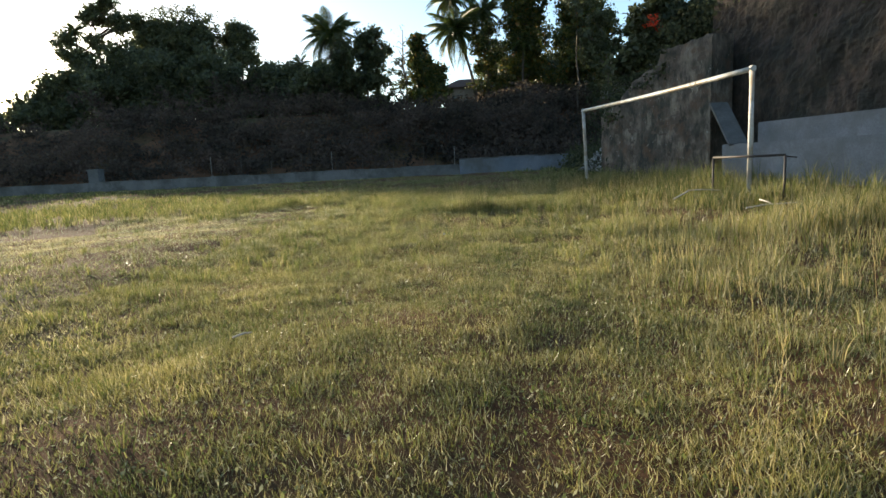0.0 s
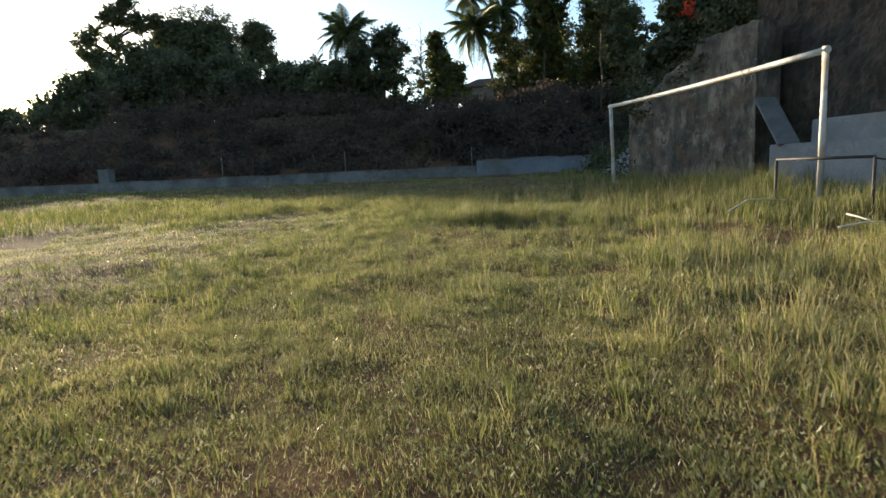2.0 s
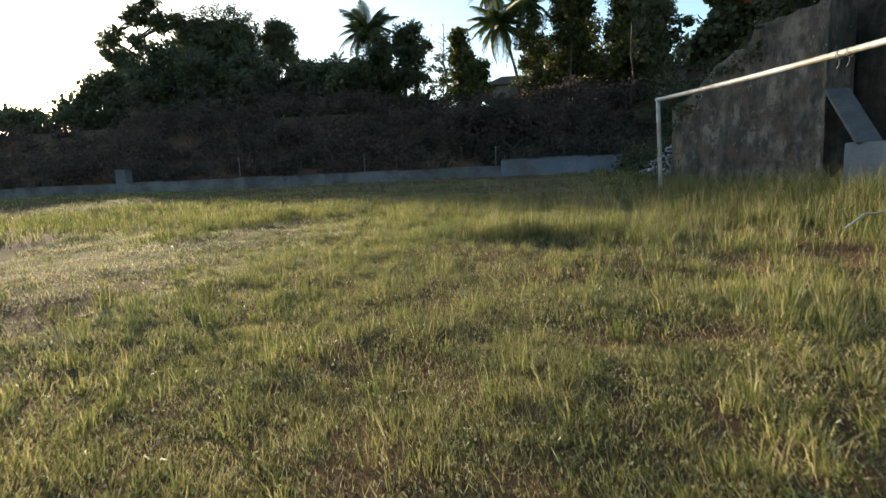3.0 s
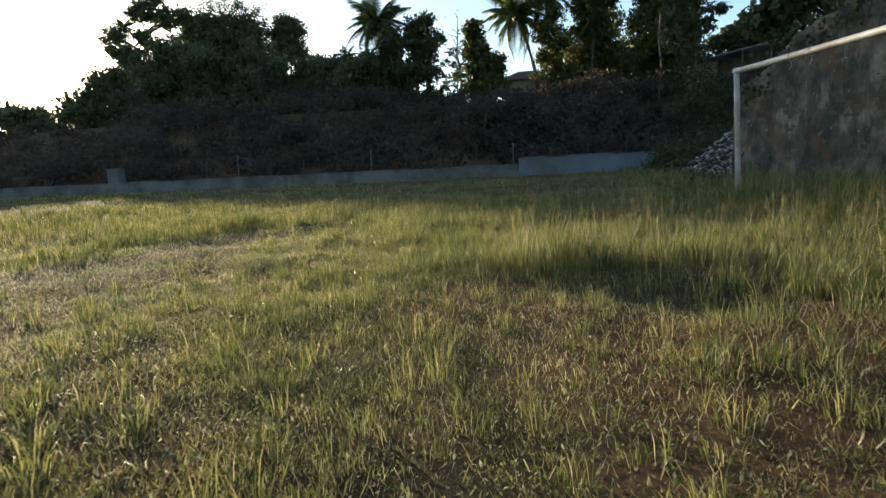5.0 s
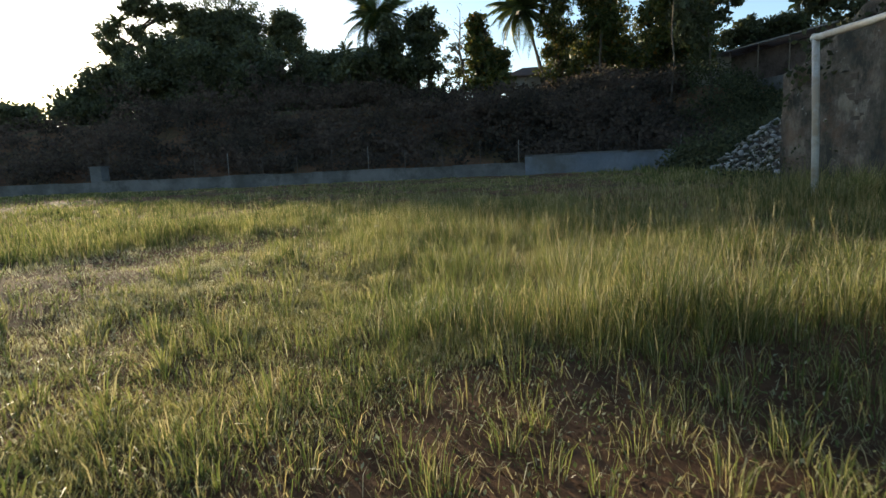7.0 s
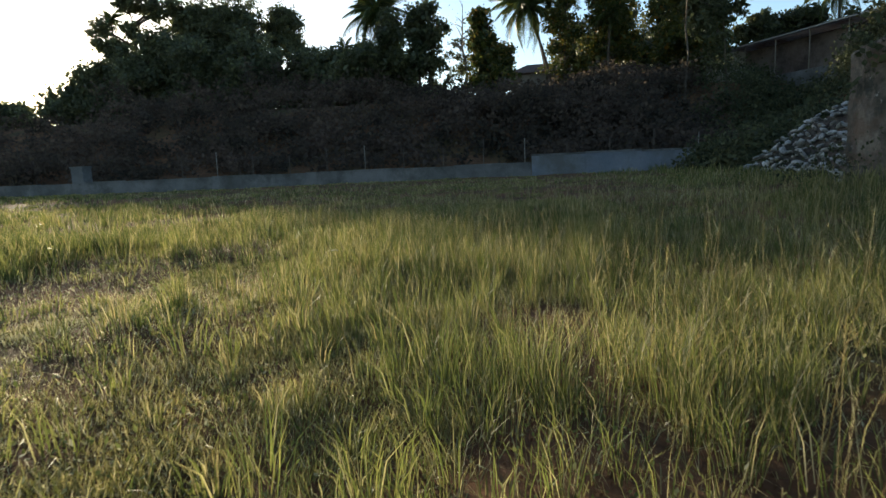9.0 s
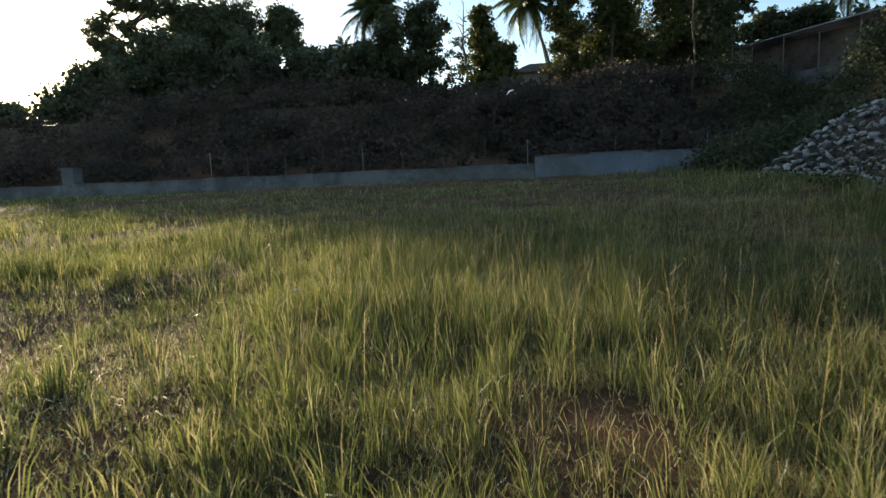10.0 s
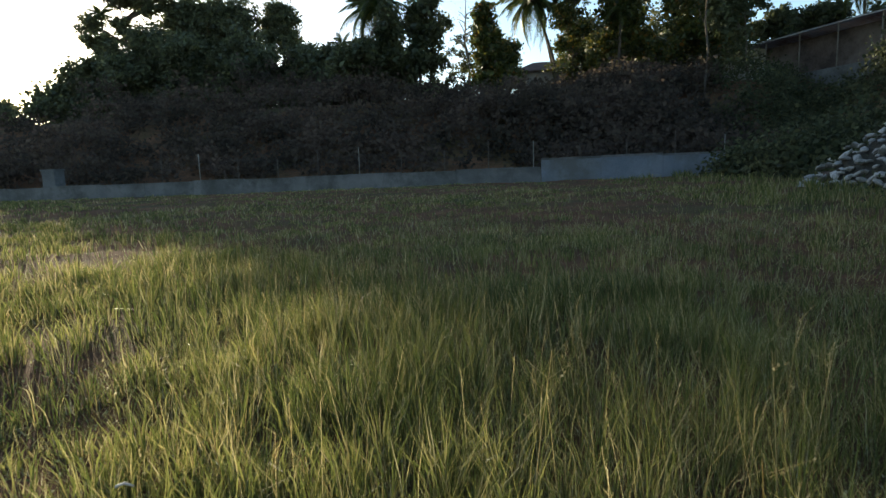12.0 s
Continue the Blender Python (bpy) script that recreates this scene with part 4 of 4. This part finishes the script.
stick("fallen_branch", "bleached bent branch lying in the grass by the small goal", "branch", [(3.95, 7.7, 0.16), (4.2, 7.92, 0.22), (4.35, 8.07, 0.27), (4.62, 8.16, 0.265), (4.98, 8.3, 0.23)], 0.013, M_SCRAP)
stick("bleached_branch", "short thick bleached branch lying in the grass", "branch", [(4.82, 6.66, 0.20), (4.7, 6.28, 0.21), (4.55, 5.86, 0.2)], 0.013, M_SCRAP)
stick("broken_stick", "pale broken stick lying in the grass", "stick", [(4.12, 5.64, 0.19), (4.42, 5.76, 0.2), (4.74, 5.6, 0.2)], 0.011, M_SCRAP)
stick("dry_twig", "thin pale twig on the short turf", "twig", [(-0.81, 1.06, 0.05), (-0.77, 1.10, 0.06), (-0.74, 1.15, 0.055)], 0.006, M_SCRAP)


def wrapper():
    """A crumpled scrap of plastic film, folded over at one end."""
    r = random.Random(171)
    bm = bmesh.new()
    rows = []
    for i in range(7):
        row = []
        for k in range(6):
            u, v = i / 6 - 0.5, k / 5 - 0.5
            lift = 0.016 * (0.5 - abs(u)) + 0.006 * r.uniform(-1, 1) + 0.014 * max(0.0, v - 0.2)
            row.append(bm.verts.new((0.046 * u + 0.003 * r.uniform(-1, 1), 0.036 * v * (1 - 0.5 * max(0.0, u)) + 0.003 * r.uniform(-1, 1), 0.012 + lift)))
        rows.append(row)
    for a, b in zip(rows, rows[1:]):
        for k in range(5):
            bm.faces.new((a[k], a[k + 1], b[k + 1], b[k]))
    bmesh.ops.solidify(bm, geom=bm.faces[:], thickness=0.0012)
    ob = part("plastic_wrapper", bm, M_FILM, None)
    ob.location = (0.18, 6.07, ground_at(0.18, 6.07) + 0.012)
    ob.rotation_euler = (0.5, 0.2, 0.3)
    return tagged(ob, "crumpled pale blue plastic wrapper lying on the worn soil", "litter")


wrapper()
stick("dead_leaf_blade", "short bleached leaf blade caught in the tall grass", "leaf", [(-1.61, 13.39, 0.2), (-1.59, 13.40, 0.206), (-1.56, 13.40, 0.2)], 0.005, M_SCRAP)


# ---- grass ----
def tallness(x, y):
    """0 on cropped turf, 1 in the standing grass."""
    lim = np.interp(x, [-30, -14, -8, -5, -3.4, -1.6, 0, 1, 2, 3, 4.2, 7], [-6, 9.5, 10.5, 11.5, 14.4, 13.2, 10.6, 8.8, 6.9, 4.7, 2.8, 0.0])
    wisps = 0.15 * step01((x - 1.1 - 0.9 * (lattice(x, y, 0.9, 46) - 0.5)) / 0.9) * step01((4.0 - y) / 1.5)
    low = 1 - 0.62 * np.exp(-(((x - 4.1) / 1.5) ** 2 + ((y - 6.6) / 2.0) ** 2))
    return np.maximum(wisps, low * step01((y - lim + 2.4 * (lattice(x, y, 1.7, 31) - 0.5)) / 4.0 + 0.52))


def stand(x, y):
    """Thicker, taller clumps beside the worn patch."""
    return 1.15 * np.exp(-(((x - 0.65) / 1.2) ** 2 + ((y - 9.6 - 0.12 * x) / 0.34) ** 2)) + 0.6 * np.exp(-(((x - 0.05) / 0.5) ** 2 + ((y - 11.1) / 0.3) ** 2))


def dryness(x, y):
    return step01((x - 0.7 - 0.25 * np.maximum(y, 0)) / 1.1 + 0.6 * (lattice(x, y, 1.2, 32) - 0.5)) * step01((7.0 - y) / 3)


def bareness(x, y):
    """Worn patches of soil."""
    spot = np.exp(-(((x - 1.1) / 1.5) ** 2 + ((y - 7.6) / 1.5) ** 2)) + 1.1 * np.exp(-(((x - 0.55) / 0.75) ** 2 + ((y - 10.35) / 0.5) ** 2)) + 0.95 * np.exp(-(((x - 1.75) / 0.85) ** 2 + ((y - 10.9) / 0.8) ** 2))
    spot = spot + 1.3 * np.exp(-(((x - 1.0) / 0.8) ** 2 + ((y - 8.7) / 0.5) ** 2))
    return np.clip(spot * 1.1 + 0.54 * step01((lattice(x, y, 0.75, 33) - 0.66) / 0.2) + 0.6 * step01((lattice(x, y, 0.55, 49) - 0.58) / 0.14) * step01((y - 2.4) / 1.5) * (0.25 + 0.75 * step01((x + 1.0) / 1.2)), 0, 0.93)


def scatter(rate, x0, x1, y0, y1, seed):
    """Random places, so many to the square metre where the camera's strip is nearest, fewer away from it."""
    r = np.random.default_rng(seed)
    n = int(rate * (x1 - x0) * (y1 - y0))
    return r.uniform(x0, x1, n), r.uniform(y0, y1, n), r


def away(x, y):
    return np.hypot(x - 0.1, y - np.clip(y, -0.8, 14.0))


def blades(name, label, x, y, h, w, lean, seed, mat, category="grass", way=None):
    r = np.random.default_rng(seed)
    n = len(x)
    z = land(x, y) - 0.008
    p = np.stack([x, y, z], 1)
    a = r.uniform(0, 2 * math.pi, n)
    s = np.stack([np.cos(a), np.sin(a), np.zeros(n)], 1) * (w / 2)[:, None]
    e = r.uniform(0, 2 * math.pi, n) if way is None else way + r.normal(size=n) * 0.5
    bend = np.stack([np.cos(e), np.sin(e), np.zeros(n)], 1) * (lean * h)[:, None]
    up = np.stack([np.zeros(n), np.zeros(n), h], 1)
    mid = p + 0.55 * up + 0.3 * bend
    tip = p + up * np.sqrt(np.clip(1 - lean ** 2, 0.1, 1))[:, None] + bend
    co = np.stack([p - s, p + s, mid + 0.8 * s, mid - 0.8 * s, tip], 1).reshape(-1, 3)
    i = np.arange(n)[:, None] * 5
    ob = link_mesh(name, array_mesh(name, co, [i + np.array([[0, 1, 2, 3]]), i + np.array([[3, 2, 4]])]), mat)
    return tagged(ob, label, category, kind="stuff")


def keep(mask, *arrays):
    return [q[mask] for q in arrays]


# cropped turf: slim single blades, in rings of falling density
def spikes(name, label, x, y, h, w, lean, seed, mat):
    r = np.random.default_rng(seed)
    n = len(x)
    p = np.stack([x, y, land(x, y) - 0.004], 1)
    a, e = r.uniform(0, 2 * math.pi, n), r.uniform(0, 2 * math.pi, n)
    side = np.stack([np.cos(a), np.sin(a), np.zeros(n)], 1) * (w / 2)[:, None]
    tip = p + np.stack([np.cos(e) * lean * h, np.sin(e) * lean * h, h * np.sqrt(np.clip(1 - lean ** 2, 0.05, 1))], 1)
    co = np.stack([p - side, p + side, tip], 1).reshape(-1, 3)
    ob = link_mesh(name, array_mesh(name, co, [np.arange(3 * n).reshape(-1, 3)]), mat)
    return tagged(ob, label, "grass", kind="stuff")


def pale(x, y):
    """Trodden straw turf beside the strip, with the sun's glint on dew put into its colour."""
    return 0.75 * step01((-1.0 - x) / 2.0) * step01((y - 3.0) / 3.0) * step01((14.0 - y) / 2.0) + 0.08


sx, sy = [], []
for rate, x0, x1, y0, y1, lo, hi, seed in ((16500, -1.5, 1.7, -2.4, 15.6, 0, 1.5, 101), (8500, -3.0, 3.2, -4, 17.2, 1.5, 3.0, 102), (1600, -8, 8, -8.6, 22, 3.0, 7.6, 103), (170, -18, 18, -18, 32, 7.6, 17, 106)):
    x, y, r = scatter(rate, x0, x1, y0, y1, seed)
    d = away(x, y)
    t = tallness(x, y)
    tuft = 0.36 + 0.95 * lattice(x, y, 0.07, 34) ** 1.6 + 0.55 * (lattice(x, y, 0.4, 44) - 0.4)
    ok = (d >= lo) & (d < hi + 1.5 * (lattice(x, y, 1.5, 45) - 0.5) * (hi > 7)) & (r.random(len(x)) < (1 - bareness(x, y)) * (1 - 0.75 * t) * tuft)
    ok &= (x < np.interp(y, EDGE_Y, EDGE_X) - 0.25) & ~((x > 8.0 - 0.23 * (y - 15.3)) & (y < 17.2))
    x, y = keep(ok, x, y)
    sx.append(x)
    sy.append(y)
x, y = np.concatenate(sx), np.concatenate(sy)
r = np.random.default_rng(104)
d = away(x, y)
h = (0.014 + 0.030 * r.random(len(x)) ** 1.3 + 0.040 * lattice(x, y, 0.22, 35) ** 2 + 0.05 * tallness(x, y)) * (1 + 0.06 * d)
w = 0.0027 * (1 + 0.36 * d) * r.uniform(0.6, 1.5, len(x))
lean = r.uniform(0.2, 0.96, len(x))
p = r.random(len(x)) < pale(x, y)
spikes("short_turf", "short cropped dewy green and straw turf", x[~p], y[~p], h[~p], w[~p], lean[~p], 105, M_SHORT)
spikes("pale_glint_turf", "short straw turf on trodden ground, coloured paler for sun glint on dew", x[p], y[p], h[p] * 0.8, w[p], lean[p], 107, M_PALE)

# small broad leaves among the turf
x, y, r = scatter(4200, -4.0, 4.2, -2.5, 15, 141)
d = away(x, y)
ok = (r.random(len(x)) < 0.55 * (lattice(x, y, 0.3, 47) ** 2 + 0.15) * (1 - 0.6 * tallness(x, y)) / (1 + (d / np.where(x < -0.3, 2.6, 1.6)) ** 2)) & (d < 4.5)
x, y = keep(ok, x, y)
n = len(x)
z = land(x, y) + r.uniform(0.004, 0.035, n)
p = np.stack([x, y, z], 1)
a = r.uniform(0, 2 * math.pi, n)
L = r.uniform(0.006, 0.018, n)[:, None] * (1 + 0.12 * away(x, y))[:, None]
along = np.stack([np.cos(a), np.sin(a), r.uniform(-0.2, 1.3, n)], 1) * L
side = np.stack([-np.sin(a), np.cos(a), r.uniform(-0.4, 0.4, n)], 1) * L * 0.34
co = np.stack([p, p + along * 0.5 + side, p + along, p + along * 0.5 - side], 1).reshape(-1, 3)
i = np.arange(n)[:, None] * 4
tagged(link_mesh("ground_weeds", array_mesh("ground_weeds", co, [i + np.array([[0, 1, 2, 3]])]), M_WEED), "tiny broad-leaved weeds creeping through the turf", "weeds", kind="stuff")

# crumbs of earth on the worn patches
x, y, r = scatter(260, -1.6, 3.4, 2.5, 12.5, 151)
ok = r.random(len(x)) < bareness(x, y) ** 1.2
x, y = keep(ok, x, y)
n = len(x)
s = r.uniform(0.003, 0.009, n)[:, None]
p = np.stack([x, y, land(x, y) + 0.003], 1)
ends = np.array([[1, 0, 0], [0, 1, 0], [-1, 0, 0], [0, -1, 0], [0, 0, 0.6], [0, 0, -0.6]])
co = (p[:, None, :] + (ends[None] * r.uniform(0.6, 1.3, (n, 6, 1)) + r.normal(size=(n, 6, 3)) * 0.15) * s[:, None, :]).reshape(-1, 3)
i = np.arange(n)[:, None] * 6
tri = np.concatenate([i + np.array([q]) for q in ([0, 1, 4], [1, 2, 4], [2, 3, 4], [3, 0, 4], [1, 0, 5], [2, 1, 5], [3, 2, 5], [0, 3, 5])])
tagged(link_mesh("soil_crumbs", array_mesh("soil_crumbs", co, [tri]), M_SOIL), "small reddish-brown crumbs of dry soil", "soil", kind="stuff")


# standing grass, in bunches whose blades lean outwards
def bunches(rate, x0, x1, y0, y1, lo, hi, per, spread, seed):
    x, y, r = scatter(rate, x0, x1, y0, y1, seed)
    d = away(x, y)
    t = tallness(x, y)
    clump = lattice(x, y, 0.45, 36)
    ok = (d >= lo) & (d < hi) & (r.random(len(x)) < np.clip(t * (1 - 0.6 * step01((x - 0.2) / 0.8) * step01((y - 12.6) / 0.8) * step01((3.5 - x) / 1.0)) * (0.12 + 1.15 * clump ** 1.3 + 0.25 * lattice(x, y, 1.6, 48)) * (1 - 0.95 * bareness(x, y)) + 0.9 * stand(x, y) + (0.05 + 0.09 * step01((y - 1.0) / 2.5)) * (clump > 0.52) + 0.05 * bareness(x, y), 0, 1)) & (x < np.interp(y, EDGE_Y, EDGE_X) - 0.25)
    ok &= ~((x > 8.0 - 0.23 * (y - 15.3)) & (y < 17.2))
    x, y = keep(ok, x, y)
    grow = r.uniform(0.55, 1.15, len(x))
    x, y, grow = [np.repeat(q, per) for q in (x, y, grow)]
    a, k = r.uniform(0, 2 * math.pi, len(x)), spread * r.random(len(x)) ** 0.7
    return x + k * np.cos(a), y + k * np.sin(a), grow, a, k / spread


sets = [bunches(178, -2.4, 2.6, -3.3, 18, 0, 2.4, 17, 0.05, 111), bunches(84, -7, 7.5, -7, 21, 2.4, 6, 14, 0.07, 112),
        bunches(18, -22, 13, -17, 30, 6, 16, 11, 0.12, 113), bunches(4, -40, 13, -10, 42, 16, 60, 10, 0.3, 114)]
# scattered lively tufts on the cropped and worn ground
x, y, r = scatter(15, -3.2, 3.4, -1.0, 13.0, 118)
x, y = keep(r.random(len(x)) < (0.25 + 0.75 * step01((y - 2.0) / 2.5)) * (1 - tallness(x, y)) * np.where(away(x, y) < 3.2, 1, 0), x, y)
grow = r.uniform(0.6, 1.15, len(x)) + 0.6 * (r.random(len(x)) < 0.22)
x, y, grow = [np.repeat(q, 22) for q in (x, y, grow)]
a, k = r.uniform(0, 2 * math.pi, len(x)), r.random(len(x)) ** 0.7
sets.append((x + 0.075 * k * np.cos(a), y + 0.075 * k * np.sin(a), grow, a, k))
x, y, grow, a, k = [np.concatenate([s[i] for s in sets]) for i in range(5)]
r = np.random.default_rng(115)
d = away(x, y)
t = tallness(x, y)
beyond = step01((y - 14.3 + 0.93 * (x - 0.3)) / 1.5) * step01((4.2 - x) / 1.5)
h = (0.085 + 0.05 * step01((y - 1.0) / 2.5) + 0.06 * step01((x - 1.1) / 0.8) * step01((4.0 - y) / 1.5) + 0.27 * t * (0.2 + 0.9 * lattice(x, y, 0.9, 37) ** 1.2) * (1 - 0.45 * step01((y - 16) / 3) * step01((5 - x) / 2)) * (1 + 1.15 * step01((x - 3.2) / 1.8) + 0.8 * step01((x - 4.6) / 1.2) * step01((y - 8.5) / 1.5)) * (1 - 0.45 * bareness(x, y)) * (1 - 0.6 * step01((y - 19.8) / 1.6)) + 0.2 * stand(x, y)) * grow * r.uniform(0.6, 1.1, len(x)) * (1 - 0.4 * beyond)
lean = np.clip(0.10 + 0.62 * k * r.random(len(x)) + 0.3 * r.random(len(x)) ** 2, 0, 0.9)
dry = r.random(len(x)) < 0.15 + 0.36 * dryness(x, y)
for sel, name, label, mat, seed in ((~dry, "tall_grass", "knee-high green and yellow grass in uneven clumps", M_TALL, 116), (dry, "dry_grass", "dry straw-coloured grass stalks", M_DRY, 117)):
    n = int(sel.sum())
    blades(name, label, x[sel], y[sel], h[sel], (0.0027 if mat is M_TALL else 0.0023) * (1 + 0.36 * d[sel]) * r.uniform(0.7, 1.4, n), lean[sel], seed, mat, way=a[sel])

# dead blades lying on the worn soil
x, y, r = scatter(900, -2.2, 3.4, 2.5, 13.5, 131)
ok = r.random(len(x)) < 0.12 + 0.5 * bareness(x, y)
x, y = keep(ok, x, y)
n = len(x)
blades("grass_litter", "dead straw-coloured blades lying on bare soil", x, y, r.uniform(0.03, 0.11, n), r.uniform(0.002, 0.0045, n), r.uniform(0.88, 0.995, n), 132, M_DRY)

# seed stalks that stand above the rest
x, y, r = scatter(26, -6, 7, -1.2, 20, 121)
ok = r.random(len(x)) < (tallness(x, y) + 2.2 * dryness(x, y)) * (0.4 + 0.6 * lattice(x, y, 0.6, 38)) * np.where(away(x, y) < 5, 1, 0.5)
ok &= ~((x > 7.9 - 0.23 * (y - 15.3)) & (y < 17))
x, y = keep(ok, x, y)
n = len(x)
h = 0.26 + 0.22 * r.random(n) + 0.1 * dryness(x, y)
e, lean = r.uniform(0, 6.28, n), r.uniform(0.05, 0.35, n)
z = land(x, y)
p = np.stack([x, y, z], 1)
tip = p + np.stack([np.cos(e) * lean * h, np.sin(e) * lean * h, h], 1)
s = np.stack([np.sin(e), -np.cos(e), np.zeros(n)], 1) * 0.00055
co = [p - s, p + s, tip + s, tip - s]
for k in range(5):
    o = r.normal(size=(n, 3)) * 0.011
    up = np.stack([np.cos(e) * lean, np.sin(e) * lean, np.ones(n)], 1) * 0.022
    base = tip - up * (k * 0.8)
    co += [base - s * 2, base + s * 2, base + up + o]
co = np.stack(co, 1).reshape(-1, 3)
i = np.arange(n)[:, None] * 19
tri = np.concatenate([i + np.array([[4 + 3 * k, 5 + 3 * k, 6 + 3 * k]]) for k in range(5)])
tagged(link_mesh("seed_stalks", array_mesh("seed_stalks", co, [i + np.array([[0, 1, 2, 3]]), tri]), M_DRY), "thin grass stalks with pale feathery seed heads", "grass", kind="stuff")

# dry branching weeds among the standing grass
x, y, r = scatter(9, -4, 5.5, 8.5, 18, 161)
ok = r.random(len(x)) < tallness(x, y) * (0.25 + 0.75 * step01((x + 0.5) / 2))
x, y = keep(ok, x, y)
bm = bmesh.new()
q = random.Random(162)
for px, py in zip(x, y):
    base = Vector((px, py, ground_at(px, py)))
    hh = q.uniform(0.32, 0.6)
    tilt = Vector((q.uniform(-0.2, 0.2), q.uniform(-0.2, 0.2), 1)).normalized()
    tube(bm, [base, base + tilt * hh * 0.5, base + tilt * hh + Vector((q.uniform(-0.03, 0.03), 0, 0))], [0.0016, 0.0013, 0.0008], 3, False)
    for k in range(q.randrange(4, 9)):
        p0 = base + tilt * hh * q.uniform(0.45, 0.98)
        a = q.uniform(0, 6.28)
        out = Vector((math.cos(a), math.sin(a), q.uniform(0.5, 1.4))) * q.uniform(0.03, 0.08)
        tube(bm, [p0, p0 + out * 0.6, p0 + out], [0.0008, 0.0006, 0.0004], 3, False)
        for m in range(3):
            e = p0 + out * q.uniform(0.5, 1.05)
            o = Vector((q.uniform(-1, 1), q.uniform(-1, 1), q.uniform(-0.3, 1))) * 0.009
            s = Vector((-o.y, o.x, 0)) * 0.35
            bm.faces.new([bm.verts.new(v) for v in (e, e + o * 0.5 + s, e + o, e + o * 0.5 - s)])
tagged(part("weed_stalks", bm, M_DRY, None), "dry branching weed stalks standing above the grass", "weeds", kind="stuff")

# ---- laterite blocks of the ruined wall ----
def block_mesh(l, seed):
    r = random.Random(seed)
    bm = bmesh.new()
    add_box(bm, 0.006, -0.12, 0.006, l - 0.006, 0, 0.128)
    for v in bm.verts:
        v.co += Vector([r.uniform(-0.014, 0.014) for _ in range(3)])
    me = bpy.data.meshes.new("block")
    bm.to_mesh(me)
    bm.free()
    me.materials.append(M_LATERITE)
    return me


BLOCKS = [(l, [block_mesh(l, 200 + 10 * i + k) for k in range(4)]) for i, l in enumerate((0.20, 0.26, 0.33))]
r = random.Random(17)
z, course, made = 0.05, 0, 0
while z < 4.4:
    u = 0.02 + 0.12 * (course % 2)
    while u < wall_len - 0.3:
        l, shapes = BLOCKS[r.randrange(3)]
        bare = noise.noise((u * 0.75, z * 0.75, 21)) + 0.35 * noise.noise((u * 2.4, z * 2.4, 22))
        if z + 0.2 < wall_top(u + l / 2) and bare > 0.06 and r.random() < 0.9 and made < 300:
            ob = new("block", shapes[r.randrange(4)])
            ob.parent = ruin
            ob.matrix_local = WM @ Matrix.Translation((u, r.uniform(-0.08, -0.018), z))
            made += 1
        u += l
    z += 0.135
    course += 1
